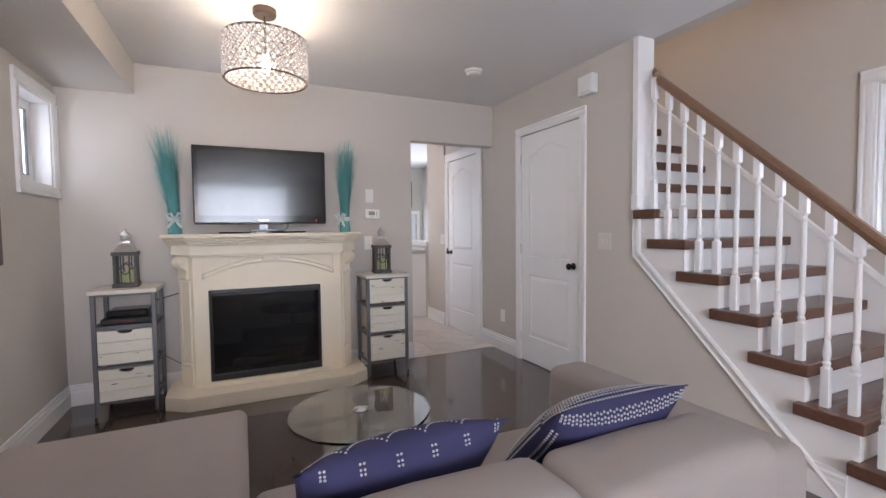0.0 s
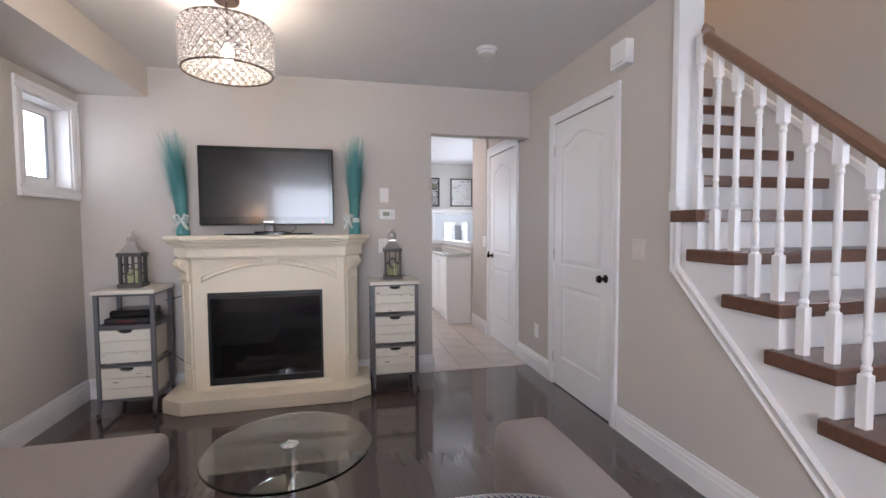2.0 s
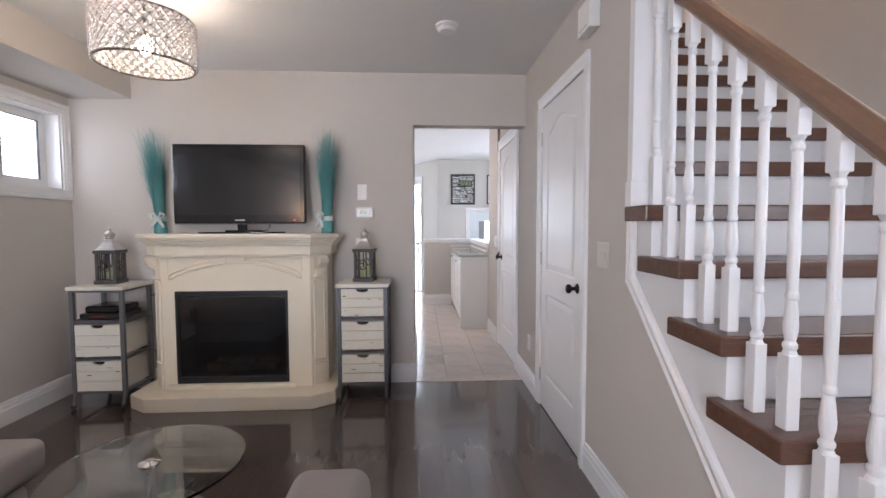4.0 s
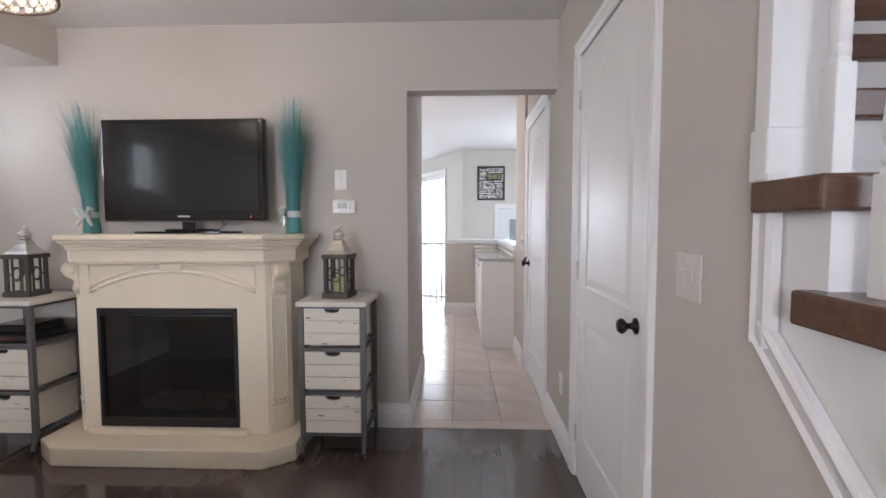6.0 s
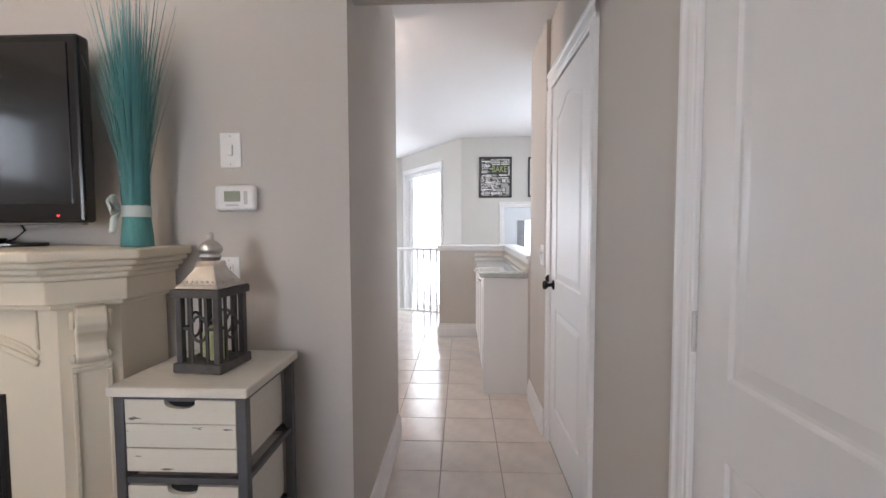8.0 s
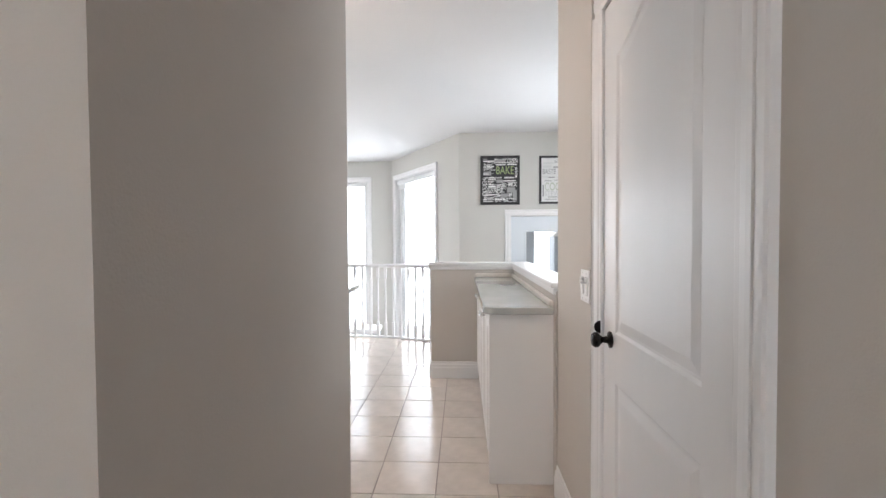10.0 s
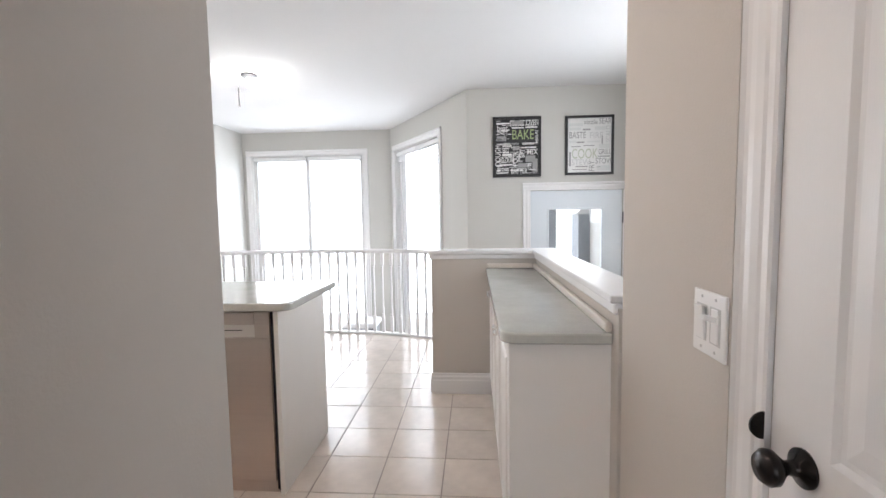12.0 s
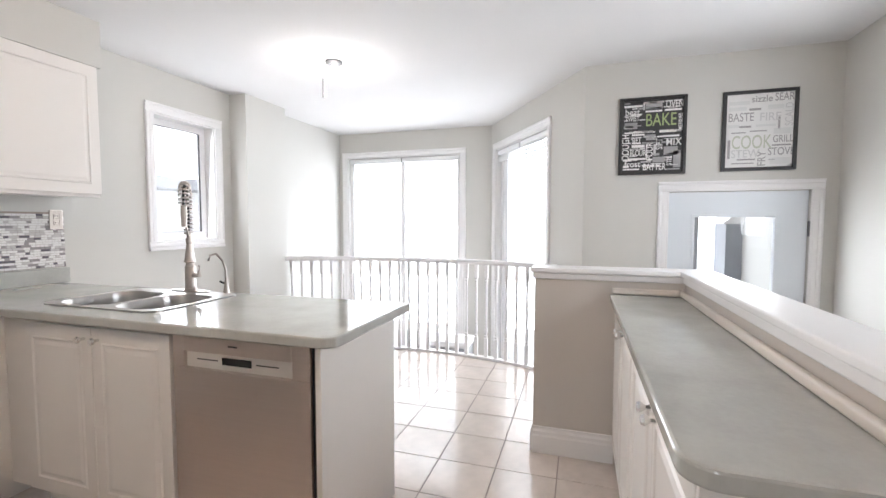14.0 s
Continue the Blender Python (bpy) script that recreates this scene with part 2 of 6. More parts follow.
wall("wall_nook", "x", YN, 0.15, KX, 0.72, LOW, H, [(-1.20, 0.34, LOW + 0.1, 2.13)], mat=KWALL)
wall("wall_pictures", "x", YP, 0.15, 1.76, XE, LOW, H, [(2.34, 3.18, LOW, 1.508)], mat=KWALL)
BAY = Matrix.Translation((1.76, YP, 0)) @ Matrix.Rotation(math.atan2(1.72, -1.04), 4, "Z")
wall("wall_bay", "x", 0, -0.15, 0, 2.01, LOW, H, [(0.59, 1.85, LOW + 0.1, 2.13)], mat=KWALL, m=BAY)
structure("wall_pilaster", bx(KX, -1.14, 8.49, 9.04, 0, H), KWALL)
structure("ceiling_bulkhead", bx(XL, -0.738, YB, YF, 2.215, H), WALL)
# half wall round the stairwell
structure("half_wall", prism([(2.25, 5.90), (2.37, 5.90), (2.37, 7.78), (1.508, 7.78), (1.508, 7.66), (2.25, 7.66)], 0, 1.0), WALL)
structure("stairwell_riser", bx(1.62, 1.64, 7.78, 8.9, LOW, -0.004), TRIM)
riser = bmesh.new()
for k in range(20):
    xa, xb = KX + 2.86 * k / 20, KX + 2.86 * (k + 1) / 20
    prism([(xa, GY(xa) + 0.0), (xb, GY(xb) + 0.0), (xb, GY(xb) + 0.02), (xa, GY(xa) + 0.02)], LOW, -0.125, bm=riser)
structure("nook_riser", riser, TRIM)
# the bright day outside the openings
structure("backdrop_west", bx(-4.05, -4.0, 0, 14, -2, 6), OUT)
structure("backdrop_south", bx(-4, 4, -7.05, -7.0, -1, 6), OUT)
structure("backdrop_east", bx(7.0, 7.05, -3, 12, -2, 6), OUT)
structure("backdrop_nook", bx(-4, 3.5, 13.0, 13.05, -2, 5), OUT)
structure("backdrop_bay", bx(-0.05, 0.05, -3, 3, -2, 5), OUT).matrix_world = pose(3.6, 11.3, 0, 0, 0, 31)


# ---- trim ----
BASE = [(0, 0), (0.017, 0), (0.017, 0.095), (0.013, 0.105), (0.013, 0.122), (0.007, 0.132), (0.007, 0.148), (0, 0.15)]
CASE = [(0, 0), (0.009, 0), (0.012, 0.004), (0.012, 0.014), (0.015, 0.018), (0.017, 0.030), (0.017, 0.040), (0.014, 0.043), (0.016, 0.050), (0.021, 0.055), (0.021, 0.066), (0.017, 0.07), (0, 0.07)]


def run(p0, p1, profile, bm=None, up=Vector((0, 0, 1)), side=1):
    """A moulding whose profile (out, up) is drawn from p0 to p1; out is to the left of the way when side is 1."""
    own = bmesh.new()
    p0, p1 = Vector(p0), Vector(p1)
    d = (p1 - p0).normalized()
    out = up.cross(d) * side
    a = [own.verts.new(p0 + out * o + up * u) for o, u in profile]
    b = [own.verts.new(p1 + out * o + up * u) for o, u in profile]
    own.faces.new(a)
    own.faces.new(b[::-1])
    for i in range(len(profile)):
        j = (i + 1) % len(profile)
        own.faces.new((a[i], b[i], b[j], a[j]))
    bmesh.ops.recalc_face_normals(own, faces=own.faces[:])
    return merge(bm, own)


def sweep(points, profile):
    """A moulding drawn without a break along level points."""
    own = bmesh.new()
    pts = [Vector(p) for p in points]
    rings = []
    for i, p in enumerate(pts):
        d = (pts[min(i + 1, len(pts) - 1)] - pts[max(i - 1, 0)]).normalized()
        out = Vector((0, 0, 1)).cross(d)
        rings.append([own.verts.new(p + out * o + Vector((0, 0, u))) for o, u in profile])
    for a, b in zip(rings, rings[1:]):
        for i in range(len(profile)):
            j = (i + 1) % len(profile)
            own.faces.new((a[i], b[i], b[j], a[j]))
    own.faces.new(rings[0])
    own.faces.new(rings[-1][::-1])
    bmesh.ops.recalc_face_normals(own, faces=own.faces[:])
    return own


def baseboard(p0, p1, side=1):
    return structure("baseboard", run((*p0, 0.001), (*p1, 0.001), BASE, side=side), TRIM)


baseboard((XL, YB), (XL, YF), -1)
baseboard((XL, YF), (-0.50, YF), -1)
baseboard((0.735, YF), (1.384, YF), -1)
baseboard((1.384, YF), (1.384, 5.282), -1)
baseboard((XR, 2.87), (XR, 1.30), -1)
baseboard((XR, 4.45), (XR, 3.79), -1)
baseboard((2.252, 5.875), (2.252, 5.336), -1)
baseboard((1.508, 7.66), (1.93, 7.66), -1)
baseboard((1.508, 7.78), (1.508, 7.66), -1)
baseboard((KX, 9.04), (KX, 8.6), 1)


def casing(name, axis, at, out, u0, u1, z0, z1, sill=False, width=0.07, mat=None, m=None):
    """A moulded frame round an opening in a wall along `axis`, on the side to which `out` (+1 or -1) points."""
    ob = thing(name, (0, 0, 0), "", "", kind="structure")
    prof = [(o, -u) for o, u in CASE]

    def pt(u, z):
        return (u, at, z) if axis == "x" else (at, u, z)

    n = Vector((0, out, 0)) if axis == "x" else Vector((out, 0, 0))
    w = width
    pieces = [("side_casing", pt(u0, z0), pt(u0, z1), Vector((-1, 0, 0)) if axis == "x" else Vector((0, -1, 0))),
              ("side_casing", pt(u1, z0), pt(u1, z1), Vector((1, 0, 0)) if axis == "x" else Vector((0, 1, 0))),
              ("head_casing", pt(u0 - w, z1), pt(u1 + w, z1), Vector((0, 0, 1)))]
    if sill:
        pieces.append(("sill_casing", pt(u0 - w, z0), pt(u1 + w, z0), Vector((0, 0, -1))))
    for nm, a, b, away in pieces:
        own = bmesh.new()
        a, b = Vector(a), Vector(b)
        va = [own.verts.new(a + n * o + away * (u * w / 0.07)) for o, u in CASE]
        vb = [own.verts.new(b + n * o + away * (u * w / 0.07)) for o, u in CASE]
        own.faces.new(va)
        own.faces.new(vb[::-1])
        for i in range(len(CASE)):
            j = (i + 1) % len(CASE)
            own.faces.new((va[i], vb[i], vb[j], va[j]))
        bmesh.ops.recalc_face_normals(own, faces=own.faces[:])
        if m is not None:
            own.transform(m)
        part(nm, own, mat or TRIM, ob)
    return ob


def window(name, axis, at, depth, u0, u1, z0, z1, mullions=(), m=None, back=0.10, rails=(), sash=0.04):
    """Jamb lining, sash frame and panes set `back` into an opening; depth is the way outwards (+1 or -1)."""
    ob = thing(name, (0, 0, 0), "", "", kind="structure")

    def box(a, b, c, d, e, f, bv=0.002):
        lo, hi = sorted((at + depth * e, at + depth * f))
        q = bx(a, b, lo, hi, c, d, bv) if axis == "x" else bx(lo, hi, a, b, c, d, bv)
        if m is not None:
            q.transform(m)
        return q

    t = 0.012
    part("jamb", box(u0 + 0.001, u0 + t, z0, z1, 0.002, 0.15), TRIM, ob)
    part("jamb", box(u1 - t, u1 - 0.001, z0, z1, 0.002, 0.15), TRIM, ob)
    part("head", box(u0 + t, u1 - t, z1 - t, z1 - 0.001, 0.002, 0.15), TRIM, ob)
    part("sill", box(u0 + t, u1 - t, z0 + 0.001, z0 + t, 0.002, 0.15), TRIM, ob)
    a, b, c, d, w = u0 + t, u1 - t, z0 + t, z1 - t, sash
    part("sash_frame", box(a, a + w, c, d, back, back + 0.035), TRIM, ob)
    part("sash_frame", box(b - w, b, c, d, back, back + 0.035), TRIM, ob)
    part("sash_frame", box(a + w, b - w, d - w, d, back, back + 0.035), TRIM, ob)
    part("sash_frame", box(a + w, b - w, c, c + w, back, back + 0.035), TRIM, ob)
    for u in mullions:
        part("mullion", box(u - 0.025, u + 0.025, c + w, d - w, back, back + 0.035), TRIM, ob)
    for z in rails:
        part("rail", box(a + w, b - w, z - 0.02, z + 0.02, back + 0.005, back + 0.03), TRIM, ob)
    if sash > 0.05:
        g = 0.004
        for q in (box(a + w, a + w + g, c + w, d - w, back - 0.001, back + 0.013, 0), box(b - w - g, b - w, c + w, d - w, back - 0.001, back + 0.013, 0),
                  box(a + w + g, b - w - g, d - w - g, d - w, back - 0.001, back + 0.013, 0), box(a + w + g, b - w - g, c + w, c + w + g, back - 0.001, back + 0.013, 0)):
            part("gasket", q, GASKET, ob)
    cuts = [a + w, *sorted(mullions), b - w]
    for u, v in zip(cuts, cuts[1:]):
        p = part("pane", box(u, v, c + w, d - w, back + 0.015, back + 0.02, 0), GLASS, ob)
        p.visible_shadow = False
    return ob


window("window_1", "y", XL, -1, 3.655, 4.13, 1.522, 2.083, sash=0.06)
window("window_7", "y", XL, -1, 2.26, 2.735, 1.522, 2.083, sash=0.06)
casing("window_trim_7", "y", XL, 1, 2.26, 2.735, 1.522, 2.083, sill=True)
casing("window_trim_1", "y", XL, 1, 3.655, 4.13, 1.522, 2.083, sill=True)
window("window_2", "y", XE, 1, 0.66, 1.64, 1.15, 2.05, mullions=(1.15,), back=0.06)
casing("window_trim_2", "y", XE, -1, 0.66, 1.64, 1.15, 2.05, sill=True, width=0.08)
window("window_8", "y", XE, 1, 6.80, 7.61, 1.13, 2.095, mullions=(7.2,), back=0.06)
casing("window_trim_8", "y", XE, -1, 6.80, 7.61, 1.13, 2.095, sill=True)
window("window_3", "x", YB, -1, -0.9, 0.9, 0.9, 2.2, mullions=(-0.3, 0.3))
casing("window_trim_3", "x", YB, 1, -0.9, 0.9, 0.9, 2.2, sill=True)
window("window_4", "y", KX, -1, 7.735, 8.31, 1.14, 2.11, sash=0.055)
casing("window_trim_4", "y", KX, 1, 7.735, 8.31, 1.14, 2.11, sill=True)
window("window_5", "x", YN, 1, -1.20, 0.34, LOW + 0.1, 2.13, mullions=(-0.44,), back=0.055)
casing("window_trim_5", "x", YN, -1, -1.20, 0.34, LOW + 0.1, 2.13)
window("window_6", "x", 0, -1, 0.59, 1.85, LOW + 0.1, 2.13, back=0.06, m=BAY)
casing("window_trim_6", "x", 0, 1, 0.59, 1.85, LOW + 0.1, 2.13, m=BAY)
casing("door_trim_1", "y", XR, -1, 2.95, 3.71, 0.0, 2.05)
casing("door_trim_2", "y", XR, -1, 4.53, 5.26, 0.0, 2.035, width=0.095)
casing("door_trim_3", "x", YP, -1, 2.34, 3.18, LOW, 1.508)
structure("threshold", bx(1.384, XR, YF - 0.012, YF + 0.04, -0.004, 0.006, 0.003), TILE)

# raised blinds at the head of the nook's windows
BLIND = material("white_blind", (0.82, 0.82, 0.82), 0.5, vary=0.02)


def blind(u0, u1, z1, depth, m, slats=9, drop=0.02):
    ob = thing("window_blind", (0, 0, 0), "white slatted blind drawn up under its head rail", "blind", "nook blinds")
    ob.matrix_world = m
    part("head_rail", bx(u0, u1, 0, depth, z1 - 0.05, z1, 0.004), BLIND, ob)
    for k in range(slats):
        part("slat", bx(u0 + 0.01, u1 - 0.01, 0.004, depth - 0.004, z1 - 0.055 - k * drop - 0.004, z1 - 0.055 - k * drop, 0.001), BLIND, ob)
    return ob


blind(-1.18, -0.45, 2.11, 0.04, Matrix.Translation((0, YN + 0.012, 0)), 4)
blind(-0.43, 0.32, 2.11, 0.04, Matrix.Translation((0, YN + 0.012, 0)), 4)
blind(1.23, 1.83, 2.11, 0.04, BAY @ Matrix.Translation((0, -0.052, 0)), 4)
blind(0.61, 1.21, 2.11, 0.04, BAY @ Matrix.Translation((0, -0.052, 0)), 13, 0.04)

# caps of the half wall
HALF = [(2.225, 5.905), (2.395, 5.905), (2.395, 7.805), (1.485, 7.805), (1.485, 7.635), (2.225, 7.635)]
structure("trim_cap", prism(HALF, 1.016, 1.043, 0.006), TRIM)
structure("trim_cap_moulding", prism([(2.238, 5.91), (2.382, 5.91), (2.382, 7.792), (1.496, 7.792), (1.496, 7.648), (2.238, 7.648)], 0.981, 1.015, 0.006), TRIM)


# ---- panelled doors ----
KNOB = material("oil_rubbed_bronze", (0.018, 0.015, 0.014), 0.25, metal=0.6, vary=0.2, scale=20)
HINGE = material("painted_hinge", (0.55, 0.54, 0.53), 0.4, metal=0.4)


def inset(pts, d):
    """The outline moved inwards by d (counter-clockwise points)."""
    out = []
    n = len(pts)
    for i in range(n):
        a, b, c = Vector(pts[i - 1]), Vector(pts[i]), Vector(pts[(i + 1) % n])
        u, v = (b - a).normalized(), (c - b).normalized()
        nu, nv = Vector((-u.y, u.x)), Vector((-v.y, v.x))
        k = (nu + nv)
        k = k / max(k.length_squared, 0.3) * 2
        out.append((b.x + k.x * d, b.y + k.y * d))
    return out


def panel_rings(pts, steps):
    """A stepped panel: outlines (inset, height) joined by faces, closed by the innermost."""
    bm = bmesh.new()
    rings = [[bm.verts.new((x, y, h)) for x, y in inset(pts, d)] for d, h in steps]
    for a, b in zip(rings, rings[1:]):
        for i in range(len(a)):
            j = (i + 1) % len(a)
            bm.faces.new((a[i], a[j], b[j], b[i]))
    bm.faces.new(rings[-1])
    return bm


def panel_outline(u0, u1, v0, v1, arch):
    pts = [(u0, v0), (u1, v0), (u1, v1 - arch)]
    if arch:
        n = 18
        for k in range(1, n):
            s = k / n
            e = 0.5 - 0.5 * math.cos(2 * math.pi * s)
            pts.append((u1 + (u0 - u1) * s, v1 - arch + arch * e))
        pts.append((u0, v1 - arch))
    else:
        pts.append((u0, v1))
    return pts


def panel_door(name, m, width, height, knob_u, hinge_u, knob_v=0.917):
    """A two-panel moulded leaf: u to the right, v up, its face towards +w; m takes (u, v, w) to the world."""
    ob = thing(name, (0, 0, 0), "", "", kind="structure")
    slab = bx(0.003, width - 0.003, 0.008, height - 0.003, -0.038, -0.0065, 0.001)
    stile = 0.115
    outer = [(0.003, 0.008), (width - 0.003, 0.008), (width - 0.003, height - 0.003), (0.003, height - 0.003)]
    low = panel_outline(stile, width - stile, 0.24, 0.80, 0)
    top = panel_outline(stile, width - stile, 0.96, height - 0.12, 0.075)
    face = bmesh.new()
    edges = []
    for pts in (outer, low, top):
        vs = [face.verts.new((x, y, 0)) for x, y in pts]
        edges += [face.edges.new((vs[i], vs[(i + 1) % len(vs)])) for i in range(len(vs))]
    bmesh.ops.triangle_fill(face, edges=edges, use_beauty=True)
    for f in face.faces[:]:
        c = f.calc_center_median()
        inside = stile < c.x < width - stile and (0.24 < c.y < 0.80 or 0.96 < c.y < height - 0.22)
        if inside:
            face.faces.remove(f)
    r = bmesh.ops.extrude_face_region(face, geom=face.faces[:])
    bmesh.ops.translate(face, verts=[v for v in r["geom"] if isinstance(v, bmesh.types.BMVert)], vec=(0, 0, -0.0065))
    bmesh.ops.recalc_face_normals(face, faces=face.faces[:])
    merge(slab, face)
    slab.transform(m)
    part("leaf", slab, DOORP, ob)
    for pts in (low, top):
        p = panel_rings(pts, [(0, 0), (0.008, -0.006), (0.016, -0.006), (0.045, -0.001), (0.047, -0.001)])
        p.transform(m)
        part("panel", p, DOORP, ob)
    kn = lathe([(0.0, 0.0), (0.031, 0.0), (0.031, 0.005), (0.014, 0.012), (0.011, 0.03), (0.018, 0.038), (0.028, 0.048), (0.029, 0.058), (0.022, 0.068), (0.0, 0.071)], 24)
    kn.transform(m @ Matrix.Translation((knob_u, knob_v, 0)) @ Matrix.Scale(0.88, 4))
    part("knob", kn, KNOB, ob, "dark bronze round door knob", smooth=True)
    for v in (0.22, 1.03, 1.84):
        hg = lathe([(0.0, -0.045), (0.006, -0.045), (0.006, 0.045), (0.0, 0.045)], 10, m=Matrix.Rotation(radians(-90), 4, "X"))
        hg.transform(m @ Matrix.Translation((hinge_u, v, 0.004)))
        part("hinge", hg, HINGE, ob)
    lp = bx(width - 0.006, width - 0.001, 0.89, 0.96, -0.03, -0.004) if knob_u > width / 2 else bx(0.001, 0.006, 0.89, 0.96, -0.03, -0.004)
    lp.transform(m)
    part("latch_plate", lp, KNOB, ob)
    return ob


def leaf_frame(x, y, z, u):
    """u, v, w axes for a leaf whose width runs along u in plan."""
    w = Vector((u[1], -u[0], 0))
    return Matrix(((u[0], 0, w.x, x), (u[1], 0, w.y, y), (0, 1, 0, z), (0, 0, 0, 1)))


panel_door("door_1", leaf_frame(XR - 0.001, 3.71, 0.0, (0, -1)), 0.76, 2.045, 0.695, -0.004)
panel_door("door_2", leaf_frame(XR - 0.001, 5.26, 0.0, (0, -1)), 0.73, 2.03, 0.072, 0.734, 0.930)
for y0, y1 in ((2.95, 3.71), (4.53, 5.26)):
    structure("door_backing", bx(2.37, 2.39, y0 + 0.001, y1 - 0.001, 0, 2.034), TRIM)

strike = lathe([(0.0, 0.0), (0.022, 0.0), (0.022, 0.003), (0.0, 0.003)], 24)
for v in strike.verts:
    v.co.x = max(v.co.x, 0.0)
strike.transform(Matrix.Translation((XR - 0.0125, 5.256, 0.958)) @ Matrix.Rotation(radians(90), 4, "Z") @ Matrix.Rotation(radians(90), 4, "Y") @ Matrix.Rotation(radians(90), 4, "Z"))
part("strike_lip", strike, KNOB, bpy.data.objects["door_2"], "dark rounded strike plate lip")
# the lower door with its glass
d3 = thing("door_3", (0, 0, 0), "", "", kind="structure")
COOLW = material("cool_white_door_paint", (0.72, 0.76, 0.80), 0.35, vary=0.02)
dl = bmesh.new()
for a in ((2.345, 2.50, LOW, 1.503), (3.005, 3.175, LOW, 1.503), (2.50, 3.005, 1.335, 1.503), (2.50, 3.005, LOW, 0.45)):
    bx(a[0], a[1], YP + 0.02, YP + 0.06, a[2], a[3], bm=dl)
part("leaf", dl, COOLW, d3)
fr = bmesh.new()
for a in ((2.495, 2.512, 0.44, 1.345), (2.993, 3.01, 0.44, 1.345), (2.512, 2.993, 1.328, 1.345), (2.512, 2.993, 0.44, 0.457)):
    bx(a[0], a[1], YP + 0.012, YP + 0.066, a[2], a[3], 0.003, bm=fr)
part("glass_frame", fr, COOLW, d3)
g = part("pane", bx(2.512, 2.993, YP + 0.036, YP + 0.042, 0.457, 1.328), GLASS, d3)
g.visible_shadow = False
for z in (1.25, 0.4):
    part("hinge", bx(3.172, 3.19, YP - 0.006, YP + 0.012, z - 0.05, z + 0.05, 0.002), STEEL, d3)
part("lever_handle", tube([(2.40, YP + 0.02, 0.42), (2.40, YP - 0.03, 0.42), (2.50, YP - 0.03, 0.42)], 0.009), STEEL, d3)


# ---- staircase ----
RISE, GO, TN = 0.186, 0.2045, 0.058
stairs = thing("staircase", (0, 0, 0), "white painted staircase with dark stained wooden treads", "staircase")


def tread_z(n):
    return 1.330 - RISE * n


def tread_back(n):
    return 2.316 - GO * (n - 1)


for n in range(-7, 7):
    z, yb = tread_z(n), tread_back(n)
    yf = yb - 0.262
    x0 = 2.240 if n >= 0 else 2.405
    yb2 = 2.425 if n == 0 else yb
    shape = [(x0, yf), (XE - 0.002, yf), (XE - 0.002, yf + 0.24), (2.30 if n >= 0 else x0, yf + 0.24)]
    if n >= 0:
        shape = [(x0, yf), (XE - 0.024, yf), (XE - 0.024, yf + 0.232), (2.293, yf + 0.232), (2.293, yb2), (x0, yb2)]
    part("tread", prism(shape, z - TN, z, 0.006, seg=2), TREADWOOD, stairs, "dark stained wooden tread")
    zb = 0.0 if n == 6 else tread_z(n + 1)
    part("riser", bx(2.2936 if n >= 0 else 2.405, XE - 0.024, yf + 0.028, yf + 0.045, zb, z - TN), TRIM, stairs)
# closed white side of the flight under the treads
for n in range(0, 7):
    yf, zt = tread_back(n) - 0.262 + 0.028, tread_z(n) - TN
    ye = 2.428 if n == 0 else tread_back(n - 1) - 0.262 + 0.028
    part("stringer_board", bx(2.278, 2.294, yf, ye, max(0.002, zt - 0.62), zt), TRIM, stairs)
# wall under the flight, greige, below the sloping moulding
SL = 0.945


def slope_z(y):
    return 1.03 + SL * (y - 2.448)


low_wall = bmesh.new()
pts = [(1.36, 0.0), (2.43, 0.0), (2.43, slope_z(2.43))]
prism(pts, 0, 0.012, m=Matrix(((0, 0, -1, 2.287), (1, 0, 0, 0), (0, 1, 0, 0), (0, 0, 0, 1))), bm=low_wall)
structure("wall_under_stair", low_wall, WALL)
mould = bmesh.new()
MP = [(0, 0.0), (0.010, 0.0), (0.016, 0.008), (0.010, 0.018), (0.012, 0.034), (0.018, 0.042), (0.022, 0.052), (0.016, 0.062), (0, 0.064)]
d = Vector((0, 1, SL)).normalized()
run((2.274, 1.33, slope_z(1.33)), (2.274, 2.448, slope_z(2.448)), MP, bm=mould, up=Vector((0, -SL, 1)).normalized())
run((2.274, 2.448, slope_z(2.44)), (2.274, 2.448, 1.345), MP, bm=mould, up=Vector((0, -1, 0)))
part("sloping_moulding", mould, TRIM, stairs)
# wall skirting along the flight
sk = bmesh.new()
y0, y1 = 0.9, 3.9
zs = [tread_z(6) + 0.9095 * (y - (tread_back(6) - 0.262)) for y in (y0, y1)]
prism([(y0, zs[0] - 0.30), (y1, zs[1] - 0.30), (y1, zs[1] + 0.15), (y0, zs[0] + 0.15)], 0, 0.02, m=Matrix(((0, 0, -1, XE - 0.001), (1, 0, 0, 0), (0, 1, 0, 0), (0, 0, 0, 1))), bm=sk)
run((XE - 0.02, y0, zs[0] + 0.13), (XE - 0.02, y1, zs[1] + 0.13), [(0, 0), (0.006, 0), (0.010, 0.02), (0.006, 0.045), (-0.018, 0.05)], bm=sk, up=Vector((0, -0.9095, 1)).normalized())
part("wall_skirting", sk, TRIM, stairs)


def rail_z(y):
    return 1.1503 + 0.925 * (y - 1.232)


